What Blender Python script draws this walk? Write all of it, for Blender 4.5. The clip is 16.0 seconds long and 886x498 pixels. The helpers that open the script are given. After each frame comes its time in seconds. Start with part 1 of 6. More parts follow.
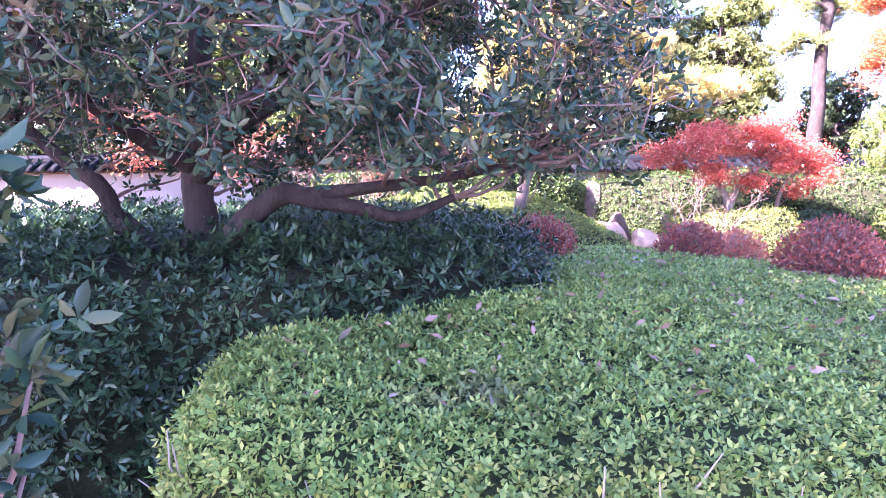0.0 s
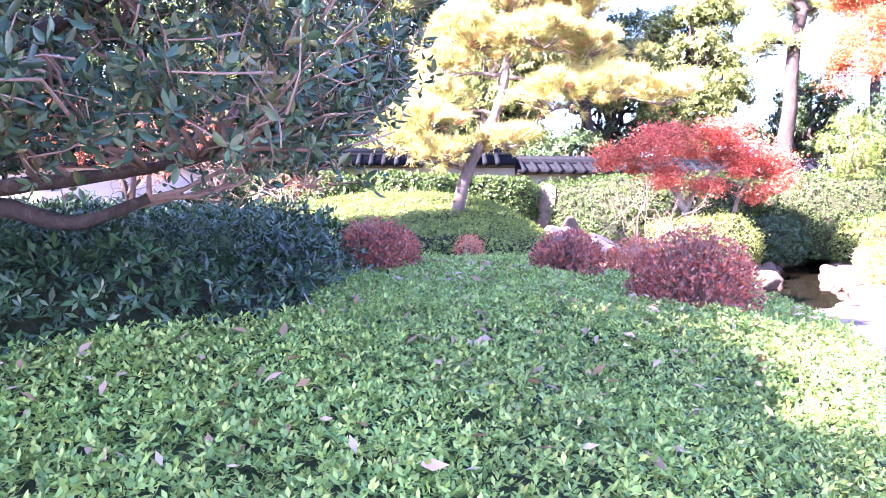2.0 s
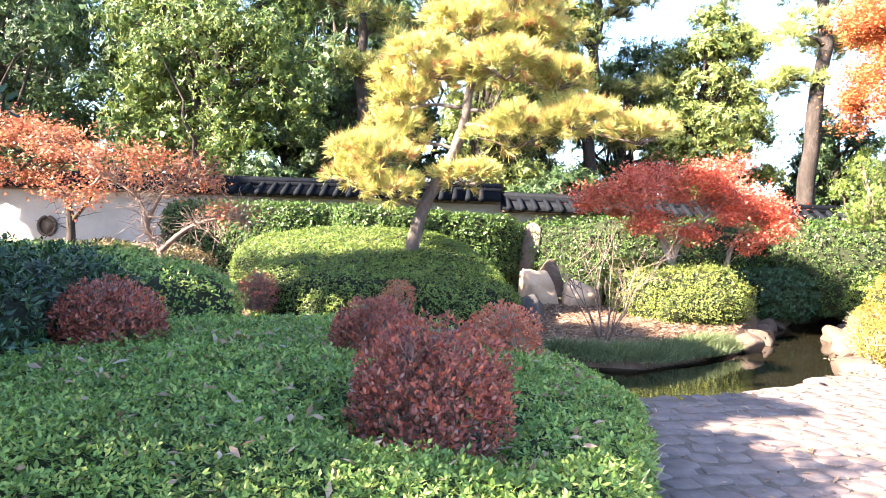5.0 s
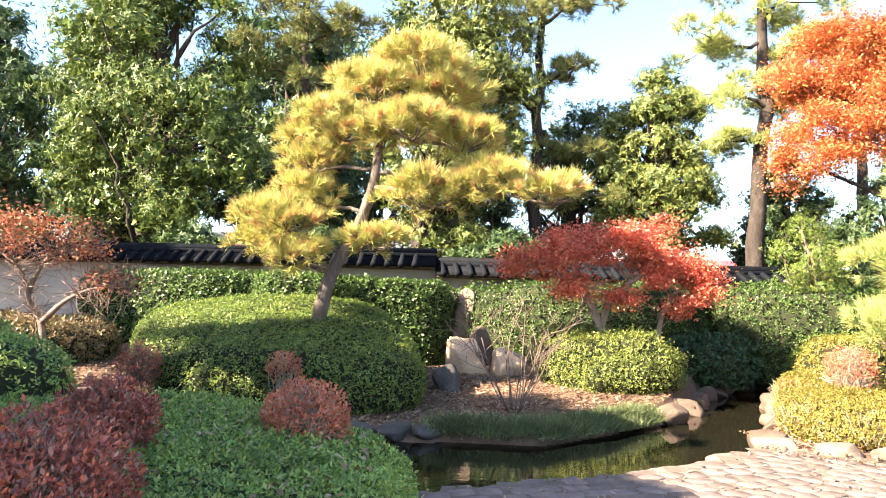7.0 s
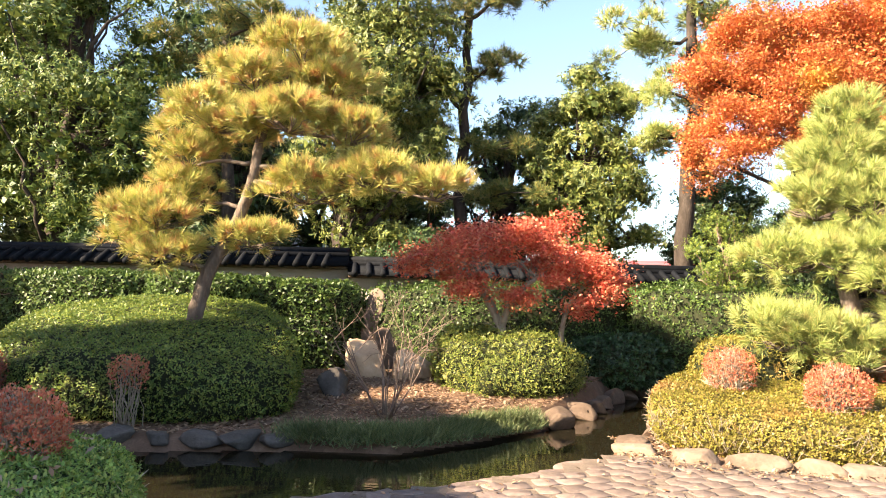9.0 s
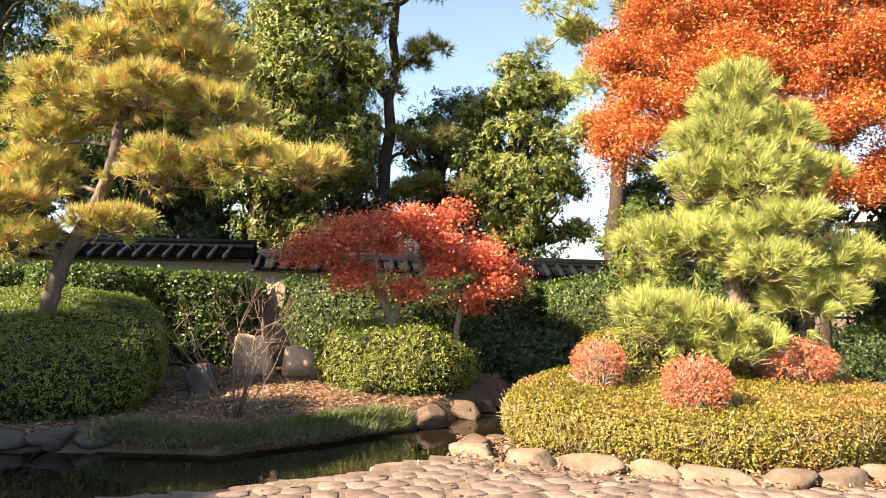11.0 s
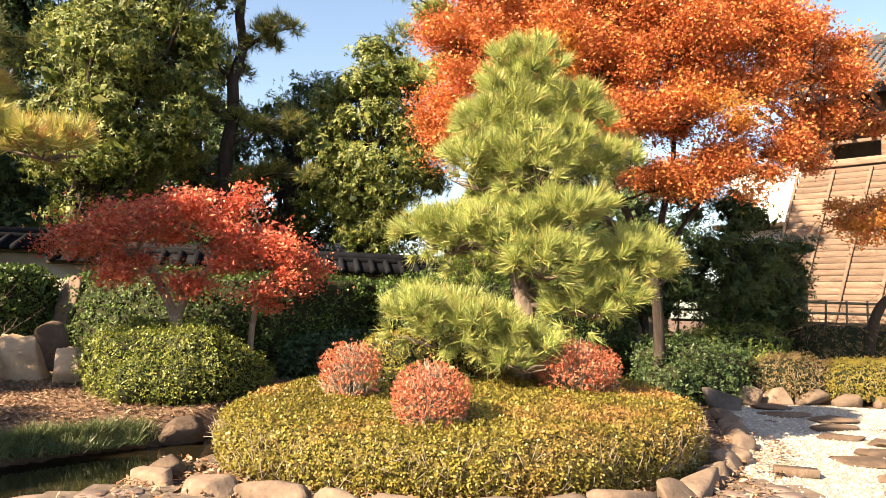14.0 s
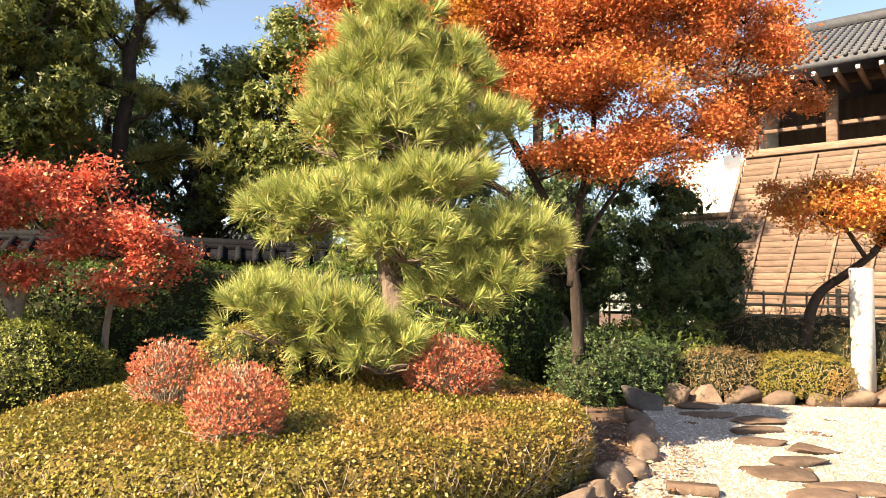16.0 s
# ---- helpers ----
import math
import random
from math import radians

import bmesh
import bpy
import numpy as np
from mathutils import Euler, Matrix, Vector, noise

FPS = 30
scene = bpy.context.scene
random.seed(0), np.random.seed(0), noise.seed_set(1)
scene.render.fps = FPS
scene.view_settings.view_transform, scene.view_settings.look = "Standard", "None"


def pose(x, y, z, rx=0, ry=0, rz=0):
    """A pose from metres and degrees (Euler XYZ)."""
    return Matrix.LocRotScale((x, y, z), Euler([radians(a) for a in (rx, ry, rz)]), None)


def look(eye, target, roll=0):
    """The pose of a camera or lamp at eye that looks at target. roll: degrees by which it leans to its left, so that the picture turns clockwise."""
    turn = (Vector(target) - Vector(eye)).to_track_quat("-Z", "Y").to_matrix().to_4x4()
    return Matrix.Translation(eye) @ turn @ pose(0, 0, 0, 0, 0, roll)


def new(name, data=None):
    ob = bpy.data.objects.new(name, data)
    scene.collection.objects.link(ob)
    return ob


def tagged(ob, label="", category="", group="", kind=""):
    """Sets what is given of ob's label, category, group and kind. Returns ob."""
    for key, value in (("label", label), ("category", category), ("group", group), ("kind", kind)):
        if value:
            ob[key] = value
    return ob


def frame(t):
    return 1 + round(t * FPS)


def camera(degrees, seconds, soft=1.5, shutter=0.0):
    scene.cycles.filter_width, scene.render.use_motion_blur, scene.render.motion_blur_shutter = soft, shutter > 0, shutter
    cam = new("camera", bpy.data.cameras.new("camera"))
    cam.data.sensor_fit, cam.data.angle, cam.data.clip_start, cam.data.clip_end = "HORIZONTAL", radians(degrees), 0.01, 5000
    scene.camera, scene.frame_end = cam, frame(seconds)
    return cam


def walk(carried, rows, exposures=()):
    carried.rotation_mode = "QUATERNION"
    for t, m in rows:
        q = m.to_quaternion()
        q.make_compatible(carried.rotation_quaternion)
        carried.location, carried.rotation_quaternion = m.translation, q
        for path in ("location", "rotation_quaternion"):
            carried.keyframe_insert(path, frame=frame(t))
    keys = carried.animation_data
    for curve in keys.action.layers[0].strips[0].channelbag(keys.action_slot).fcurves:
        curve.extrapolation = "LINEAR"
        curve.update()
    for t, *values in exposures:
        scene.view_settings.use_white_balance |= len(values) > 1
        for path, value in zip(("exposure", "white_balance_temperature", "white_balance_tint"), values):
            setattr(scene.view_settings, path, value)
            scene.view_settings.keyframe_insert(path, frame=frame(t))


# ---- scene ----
cam = camera(64.2, 16.0, soft=0.9)
PATH = [
    (0, (0.468, 0.061, 1.113), (0.403, 2.057, 0.998), -0.9),
    (0.5, (0.754, 0.231, 1.113), (0.683, 2.227, 0.998), -0.5),
    (1, (0.998, 0.412, 1.100), (0.937, 2.408, 0.984), -0.3),
    (1.5, (1.236, 0.578, 1.100), (1.182, 2.574, 0.986), -0.3),
    (2, (1.480, 0.741, 1.123), (1.422, 2.737, 1.010), -0.1),
    (2.5, (1.727, 0.929, 1.166), (1.671, 2.925, 1.052), -0.1),
    (3, (1.961, 1.073, 1.197), (1.903, 3.068, 1.085), 0.2),
    (3.2, (2.047, 1.110, 1.223), (1.987, 3.105, 1.110), 0.9),
    (5.3, (3.095, 1.76, 1.341), (2.877, 3.748, 1.311), 1.8),
    (5.5, (3.203, 1.818, 1.351), (2.98, 3.805, 1.325), 1.6),
    (6, (3.506, 1.97, 1.363), (3.281, 3.956, 1.45), 1.5),
    (6.5, (3.785, 2.127, 1.352), (3.573, 4.11, 1.496), 1.4),
    (7, (4.081, 2.27, 1.368), (3.889, 4.255, 1.52), 1.4),
    (7.5, (4.38, 2.383, 1.371), (4.203, 4.369, 1.527), 1.4),
    (8, (4.702, 2.549, 1.37), (4.537, 4.536, 1.526), 1.3),
    (8.5, (5.047, 2.711, 1.366), (4.893, 4.699, 1.522), 1.1),
    (9, (5.385, 2.824, 1.367), (5.242, 4.813, 1.527), 1.2),
    (9.5, (5.737, 2.997, 1.358), (5.614, 4.987, 1.516), 1.2),
    (9.7, (5.875, 3.051, 1.349), (5.763, 5.042, 1.507), 1.2),
    (11.8, (7.355, 3.801, 1.223), (7.23, 5.789, 1.396), 1.5),
    (12, (7.469, 3.852, 1.244), (7.342, 5.841, 1.413), 1.6),
    (12.5, (7.752, 3.979, 1.28), (7.623, 5.967, 1.45), 1.6),
    (13, (8.03, 4.12, 1.3), (7.944, 6.111, 1.474), 1.6),
    (13.5, (8.291, 4.316, 1.289), (8.296, 6.309, 1.46), 1.9),
    (14, (8.578, 4.52, 1.274), (8.65, 6.511, 1.45), 1.7),
    (14.5, (8.841, 4.743, 1.276), (8.947, 6.733, 1.45), 1.5),
    (15, (9.075, 5.001, 1.281), (9.211, 6.989, 1.444), 1.6),
    (15.5, (9.339, 5.246, 1.275), (9.487, 7.233, 1.44), 1.4),
    (16, (9.584, 5.512, 1.249), (9.747, 7.498, 1.416), 1.4),
]
EXPOSURES = [(0.0, 4.22, 5200, 58), (0.7, 4.55, 5200, 54), (1.5, 4.65, 5200, 50), (3.0, 4.1, 5350, 38), (5.5, 3.5, 5950, 11), (7.0, 3.1, 6300, 10), (9.0, 2.63, 6900, 10), (12.0, 2.3, 7350, 12), (16.0, 2.12, 7350, 12)]
walk(cam, [(t, look(eye, target, roll)) for t, eye, target, roll in PATH], EXPOSURES)

# ---- world and sun ----
SUN_AZ, SUN_EL = 236.0, 33.0          # degrees: where the sun stands, counted clockwise from +y
world = bpy.data.worlds.new("sky")
scene.world = world
world.use_nodes = True
_wn = world.node_tree.nodes
_sky = _wn.new("ShaderNodeTexSky")
_sky.sky_type = "NISHITA"
_sky.sun_disc = False
_sky.sun_elevation = radians(SUN_EL)
_sky.sun_rotation = radians(SUN_AZ)
_sky.dust_density = 0.8
_sky.ozone_density = 1.1
_wn["Background"].inputs[1].default_value = 0.07
world.node_tree.links.new(_sky.outputs[0], _wn["Background"].inputs[0])
_sd = bpy.data.lights.new("sun", "SUN")
_sd.energy, _sd.angle, _sd.color = 5.0, radians(0.6), (1.0, 0.83, 0.6)
sun = new("sun", _sd)
_a, _e = radians(SUN_AZ), radians(SUN_EL)
_to = Vector((math.sin(_a) * math.cos(_e), math.cos(_a) * math.cos(_e), math.sin(_e)))
sun.matrix_world = look(_to * 60, (0, 0, 0))


# ---- materials ----
def node_mat(name):
    m = bpy.data.materials.new(name)
    m.use_nodes = True
    nt = m.node_tree
    return m, nt.nodes, nt.links, nt.nodes["Principled BSDF"], nt.nodes["Material Output"]


def ramp_of(nodes, colours):
    r = nodes.new("ShaderNodeValToRGB")
    el = r.color_ramp.elements
    while len(el) < len(colours):
        el.new(0.5)
    for i, c in enumerate(colours):
        el[i].position = i / (len(colours) - 1)
        el[i].color = (*c, 1)
    return r


def leaf_mat(name, colours, patch=(0.8, 1.25), glow=0.3, rough=0.45, patch_scale=2.5, alt=None, alt_scale=4.0, alt_from=0.55):
    """Leaves: each one its own tone, patches of tone over the plant, light passing through."""
    m, n, l, bsdf, out = node_mat(name)
    geo = n.new("ShaderNodeNewGeometry")
    ramp = ramp_of(n, colours)
    l.new(geo.outputs["Random Per Island"], ramp.inputs[0])
    tex = n.new("ShaderNodeTexNoise")
    tex.inputs["Scale"].default_value = patch_scale
    tex.inputs["Detail"].default_value = 3
    co = n.new("ShaderNodeTexCoord")
    l.new(co.outputs["Object"], tex.inputs["Vector"])
    rng = n.new("ShaderNodeMapRange")
    rng.inputs[1].default_value, rng.inputs[2].default_value = 0.3, 0.7
    rng.inputs[3].default_value, rng.inputs[4].default_value = patch
    l.new(tex.outputs[0], rng.inputs[0])
    mul = n.new("ShaderNodeVectorMath")
    mul.operation = "SCALE"
    base = ramp.outputs[0]
    if alt:
        t2 = n.new("ShaderNodeTexNoise")
        t2.inputs["Scale"].default_value = alt_scale
        t2.inputs["Detail"].default_value = 2
        l.new(co.outputs["Object"], t2.inputs["Vector"])
        r2 = n.new("ShaderNodeMapRange")
        r2.inputs[1].default_value, r2.inputs[2].default_value = alt_from, alt_from + 0.16
        l.new(t2.outputs[0], r2.inputs[0])
        mx = n.new("ShaderNodeMix")
        mx.data_type = "RGBA"
        l.new(r2.outputs[0], mx.inputs[0])
        l.new(base, mx.inputs[6])
        mx.inputs[7].default_value = (*alt, 1)
        base = mx.outputs[2]
    l.new(base, mul.inputs[0])
    l.new(rng.outputs[0], mul.inputs["Scale"])
    l.new(mul.outputs[0], bsdf.inputs["Base Color"])
    bsdf.inputs["Roughness"].default_value = rough
    bsdf.inputs["Specular IOR Level"].default_value = 0.35
    tr = n.new("ShaderNodeBsdfTranslucent")
    l.new(mul.outputs[0], tr.inputs[0])
    mix = n.new("ShaderNodeMixShader")
    mix.inputs[0].default_value = glow
    l.new(bsdf.outputs[0], mix.inputs[1])
    l.new(tr.outputs[0], mix.inputs[2])
    l.new(mix.outputs[0], out.inputs[0])
    return m


def rough_mat(name, colours, scale=6.0, rough=0.85, bump=0.4, fine=40.0, stretch=(1, 1, 1), vary=True, depth=0.02):
    """Mineral, bark and wood: coarse stains and fine grain with relief."""
    m, n, l, bsdf, out = node_mat(name)
    co = n.new("ShaderNodeTexCoord")
    mp = n.new("ShaderNodeMapping")
    mp.inputs["Scale"].default_value = stretch
    l.new(co.outputs["Object"], mp.inputs[0])
    a = n.new("ShaderNodeTexNoise")
    a.inputs["Scale"].default_value, a.inputs["Detail"].default_value, a.inputs["Roughness"].default_value = scale, 6, 0.65
    b = n.new("ShaderNodeTexNoise")
    b.inputs["Scale"].default_value, b.inputs["Detail"].default_value = fine, 4
    l.new(mp.outputs[0], a.inputs["Vector"])
    l.new(mp.outputs[0], b.inputs["Vector"])
    mixv = n.new("ShaderNodeMath")
    mixv.operation = "MULTIPLY_ADD"
    mixv.inputs[1].default_value = 0.4
    l.new(b.outputs[0], mixv.inputs[0])
    sub = n.new("ShaderNodeMath")
    sub.operation = "MULTIPLY_ADD"
    sub.inputs[1].default_value, sub.inputs[2].default_value = 1.3, -0.35
    l.new(a.outputs[0], sub.inputs[0])
    l.new(sub.outputs[0], mixv.inputs[2])
    ramp = ramp_of(n, colours)
    l.new(mixv.outputs[0], ramp.inputs[0])
    col = ramp.outputs[0]
    if vary:
        info = n.new("ShaderNodeObjectInfo")
        mr = n.new("ShaderNodeMapRange")
        mr.inputs[3].default_value, mr.inputs[4].default_value = 0.75, 1.25
        l.new(info.outputs["Random"], mr.inputs[0])
        sc = n.new("ShaderNodeVectorMath")
        sc.operation = "SCALE"
        l.new(col, sc.inputs[0])
        l.new(mr.outputs[0], sc.inputs["Scale"])
        col = sc.outputs[0]
    l.new(col, bsdf.inputs["Base Color"])
    bsdf.inputs["Roughness"].default_value = rough
    bsdf.inputs["Specular IOR Level"].default_value = 0.25
    bp = n.new("ShaderNodeBump")
    bp.inputs["Strength"].default_value, bp.inputs["Distance"].default_value = bump, depth
    l.new(mixv.outputs[0], bp.inputs["Height"])
    l.new(bp.outputs[0], bsdf.inputs["Normal"])
    return m


def water_mat():
    m, n, l, bsdf, out = node_mat("pond_water")
    bsdf.inputs["Base Color"].default_value = (0.014, 0.012, 0.007, 1)
    bsdf.inputs["Roughness"].default_value = 0.015
    bsdf.inputs["IOR"].default_value = 1.33
    bsdf.inputs["Transmission Weight"].default_value = 0.2
    t = n.new("ShaderNodeTexNoise")
    t.inputs["Scale"].default_value, t.inputs["Detail"].default_value = 5.0, 2
    mp = n.new("ShaderNodeMapping")
    mp.inputs["Scale"].default_value = (1, 2.2, 1)
    co = n.new("ShaderNodeTexCoord")
    l.new(co.outputs["Object"], mp.inputs[0])
    l.new(mp.outputs[0], t.inputs["Vector"])
    bp = n.new("ShaderNodeBump")
    bp.inputs["Strength"].default_value, bp.inputs["Distance"].default_value = 0.06, 0.02
    l.new(t.outputs[0], bp.inputs["Height"])
    l.new(bp.outputs[0], bsdf.inputs["Normal"])
    return m


AZALEA = leaf_mat("azalea_leaf", [(0.075, 0.14, 0.03), (0.15, 0.24, 0.05), (0.23, 0.32, 0.07), (0.35, 0.37, 0.09)], alt=(0.15, 0.13, 0.07), alt_scale=1.6, alt_from=0.68)
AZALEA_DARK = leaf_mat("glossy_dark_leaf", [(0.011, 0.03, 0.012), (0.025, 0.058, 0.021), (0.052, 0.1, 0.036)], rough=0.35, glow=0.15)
AZALEA_GOLD = leaf_mat("golden_azalea_leaf", [(0.13, 0.115, 0.022), (0.21, 0.185, 0.034), (0.26, 0.235, 0.042), (0.25, 0.155, 0.05)], patch=(0.75, 1.2), alt=(0.3, 0.17, 0.06), alt_scale=1.3, alt_from=0.52)
MOUND_LEAF = leaf_mat("mound_leaf", [(0.05, 0.085, 0.02), (0.095, 0.15, 0.03), (0.15, 0.2, 0.04), (0.24, 0.26, 0.05)])
WALL_HEDGE_LEAF = leaf_mat("wall_hedge_leaf", [(0.03, 0.06, 0.015), (0.06, 0.105, 0.025), (0.11, 0.155, 0.035)], rough=0.45)
LIME_LEAF = leaf_mat("lime_azalea_leaf", [(0.06, 0.09, 0.02), (0.115, 0.15, 0.03), (0.18, 0.205, 0.042), (0.26, 0.25, 0.06)])
BROAD_LEAF = leaf_mat("camphor_leaf", [(0.03, 0.058, 0.016), (0.065, 0.108, 0.026), (0.115, 0.16, 0.036), (0.2, 0.22, 0.055)], rough=0.5, patch_scale=0.8, glow=0.2)
BROAD_YELLOW = leaf_mat("yellowing_leaf", [(0.045, 0.07, 0.018), (0.09, 0.122, 0.03), (0.15, 0.178, 0.042), (0.24, 0.24, 0.07)], rough=0.5, patch_scale=0.8, glow=0.25)
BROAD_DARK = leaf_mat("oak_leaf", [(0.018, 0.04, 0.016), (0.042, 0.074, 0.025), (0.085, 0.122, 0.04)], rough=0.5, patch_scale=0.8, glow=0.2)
CAMELLIA_LEAF = leaf_mat("camellia_leaf", [(0.013, 0.036, 0.022), (0.03, 0.07, 0.038), (0.06, 0.11, 0.048), (0.12, 0.12, 0.05)], rough=0.3, glow=0.25, alt=(0.34, 0.16, 0.05), alt_scale=1.1, alt_from=0.63)
RED_LEAF = leaf_mat("red_maple_leaf", [(0.36, 0.055, 0.04), (0.56, 0.11, 0.07), (0.66, 0.2, 0.12), (0.5, 0.24, 0.13)], glow=0.3)
ORANGE_LEAF = leaf_mat("orange_maple_leaf", [(0.33, 0.075, 0.032), (0.5, 0.14, 0.052), (0.58, 0.2, 0.07), (0.5, 0.27, 0.08)], glow=0.3, patch=(0.8, 1.2), patch_scale=1.6, alt=(0.5, 0.25, 0.05), alt_scale=0.8, alt_from=0.56)
AMBER_LEAF = leaf_mat("amber_maple_leaf", [(0.5, 0.13, 0.05), (0.58, 0.22, 0.06), (0.6, 0.36, 0.08), (0.52, 0.16, 0.06)], glow=0.3)
PINK_LEAF = leaf_mat("faded_maple_leaf", [(0.2, 0.055, 0.035), (0.32, 0.1, 0.06), (0.38, 0.17, 0.09), (0.24, 0.16, 0.07)], glow=0.3)
BROWN_LEAF = leaf_mat("browning_leaf", [(0.07, 0.065, 0.025), (0.14, 0.115, 0.045), (0.22, 0.16, 0.08), (0.2, 0.1, 0.06)], glow=0.2)
BALL_LEAF = leaf_mat("red_shrub_leaf", [(0.34, 0.075, 0.045), (0.5, 0.13, 0.075), (0.55, 0.22, 0.12), (0.36, 0.2, 0.12)], glow=0.25)
BALL_PURPLE = leaf_mat("purple_shrub_leaf", [(0.13, 0.05, 0.05), (0.26, 0.075, 0.06), (0.48, 0.12, 0.055), (0.28, 0.18, 0.15)], glow=0.25)
NEEDLE = leaf_mat("pine_needle", [(0.22, 0.27, 0.07), (0.38, 0.41, 0.11), (0.52, 0.48, 0.15), (0.55, 0.38, 0.14)], glow=0.2, patch_scale=3, alt=(0.46, 0.23, 0.1), alt_scale=5.5, alt_from=0.52)
NEEDLE_GREEN = leaf_mat("green_pine_needle", [(0.13, 0.19, 0.055), (0.24, 0.3, 0.085), (0.37, 0.41, 0.13), (0.46, 0.42, 0.16)], glow=0.2, patch_scale=4, alt=(0.36, 0.3, 0.12), alt_scale=5, alt_from=0.58)
NEEDLE_FAR = leaf_mat("dark_pine_needle", [(0.05, 0.08, 0.03), (0.1, 0.14, 0.045), (0.2, 0.21, 0.06), (0.34, 0.25, 0.08)], glow=0.3)
GRASS_LEAF = leaf_mat("mondo_grass_blade", [(0.05, 0.075, 0.03), (0.1, 0.13, 0.05), (0.19, 0.2, 0.09)], glow=0.15)
LITTER = leaf_mat("fallen_leaf", [(0.1, 0.055, 0.03), (0.2, 0.12, 0.07), (0.34, 0.24, 0.17), (0.16, 0.07, 0.04)], glow=0.1, rough=0.7)
LITTER_PALE = leaf_mat("pale_fallen_leaf", [(0.16, 0.09, 0.05), (0.25, 0.16, 0.1), (0.33, 0.25, 0.18), (0.24, 0.1, 0.04)], glow=0.1, rough=0.6)
TWIG = rough_mat("twig_bark", [(0.08, 0.055, 0.045), (0.2, 0.14, 0.115), (0.31, 0.23, 0.19)], 12, 0.9, 0.3, 60)
PALE_TWIG = rough_mat("pale_twig_bark", [(0.16, 0.13, 0.1), (0.3, 0.25, 0.2), (0.42, 0.37, 0.3)], 12, 0.9, 0.3, 60)
# near-black colour stands for the shade among a hedge's inner twigs
HEDGE_SHADE_CORE = rough_mat("hedge_inner_shade", [(0.008, 0.011, 0.005), (0.018, 0.022, 0.009), (0.035, 0.03, 0.016)], 14, 0.95, 0.8, 60)
PINE_BARK = rough_mat("pine_bark", [(0.045, 0.034, 0.028), (0.14, 0.108, 0.09), (0.3, 0.245, 0.205)], 9, 0.95, 1.0, 34, (1, 1, 0.35), depth=0.03)
DARK_BARK = rough_mat("dark_bark", [(0.015, 0.012, 0.01), (0.045, 0.035, 0.03), (0.1, 0.08, 0.07)], 8, 0.95, 0.9, 30, (1, 1, 0.4), depth=0.03)
PALE_BARK = rough_mat("pale_bark", [(0.14, 0.11, 0.09), (0.28, 0.23, 0.19), (0.4, 0.35, 0.29)], 8, 0.9, 0.7, 30, (1, 1, 0.4))
ROCK = rough_mat("weathered_rock", [(0.045, 0.031, 0.025), (0.115, 0.08, 0.06), (0.21, 0.155, 0.12)], 5, 0.85, 0.7, 30)
ROCK_KERB = rough_mat("kerb_rock", [(0.07, 0.05, 0.039), (0.155, 0.113, 0.087), (0.26, 0.195, 0.152)], 5, 0.85, 0.7, 30)
ROCK_TAN = rough_mat("tan_rock", [(0.25, 0.165, 0.11), (0.42, 0.3, 0.205), (0.56, 0.43, 0.32)], 4, 0.85, 0.6, 26)
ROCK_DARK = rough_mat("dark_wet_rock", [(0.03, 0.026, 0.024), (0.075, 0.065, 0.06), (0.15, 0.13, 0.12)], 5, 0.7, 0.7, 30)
FLAG = rough_mat("flagstone", [(0.08, 0.06, 0.055), (0.15, 0.112, 0.1), (0.24, 0.19, 0.165)], 7, 0.75, 0.5, 40)
SOIL = rough_mat("leafy_soil", [(0.055, 0.035, 0.025), (0.13, 0.08, 0.055), (0.24, 0.16, 0.11)], 4, 0.95, 0.8, 50, vary=False)
MORTAR = rough_mat("sandy_joint", [(0.07, 0.05, 0.042), (0.13, 0.1, 0.08), (0.22, 0.17, 0.14)], 9, 0.95, 0.8, 70, vary=False)
GRAVEL = rough_mat("white_gravel", [(0.2, 0.18, 0.155), (0.36, 0.34, 0.3), (0.52, 0.5, 0.46)], 60, 0.9, 1.0, 160, vary=False)
PEBBLE = leaf_mat("gravel_pebble", [(0.22, 0.2, 0.18), (0.42, 0.4, 0.36), (0.6, 0.58, 0.54)], glow=0.0, rough=0.85)
PLASTER = rough_mat("aged_plaster", [(0.2, 0.175, 0.155), (0.28, 0.25, 0.225), (0.34, 0.31, 0.285)], 1.5, 0.9, 0.15, 40)
WHITE_PLASTER = rough_mat("white_plaster", [(0.7, 0.69, 0.66), (0.78, 0.77, 0.75), (0.82, 0.81, 0.8)], 1.5, 0.9, 0.1, 40)
TILE = rough_mat("smoked_roof_tile", [(0.004, 0.0045, 0.006), (0.008, 0.009, 0.012), (0.016, 0.018, 0.023)], 8, 0.7, 0.2, 40)
TILE_GREY = rough_mat("grey_roof_tile", [(0.03, 0.033, 0.04), (0.055, 0.06, 0.072), (0.095, 0.1, 0.118)], 6, 0.6, 0.2, 40)
OLD_WOOD = rough_mat("weathered_plank", [(0.075, 0.05, 0.038), (0.16, 0.11, 0.085), (0.27, 0.2, 0.16)], 4, 0.8, 0.4, 24, (0.12, 1, 4))
BEAM_WOOD = rough_mat("dark_timber", [(0.03, 0.02, 0.014), (0.07, 0.05, 0.035), (0.12, 0.085, 0.06)], 5, 0.8, 0.4, 30, (1, 1, 0.2))
BAMBOO = rough_mat("old_bamboo", [(0.09, 0.075, 0.05), (0.2, 0.17, 0.11), (0.3, 0.26, 0.18)], 6, 0.6, 0.2, 40)
PAINTED_POST = rough_mat("pale_stone_post", [(0.5, 0.48, 0.45), (0.66, 0.65, 0.62), (0.75, 0.74, 0.72)], 6, 0.8, 0.3, 60)
RED_ROOF = rough_mat("red_metal_roof", [(0.25, 0.06, 0.06), (0.36, 0.1, 0.1), (0.42, 0.16, 0.15)], 3, 0.5, 0.1, 30)
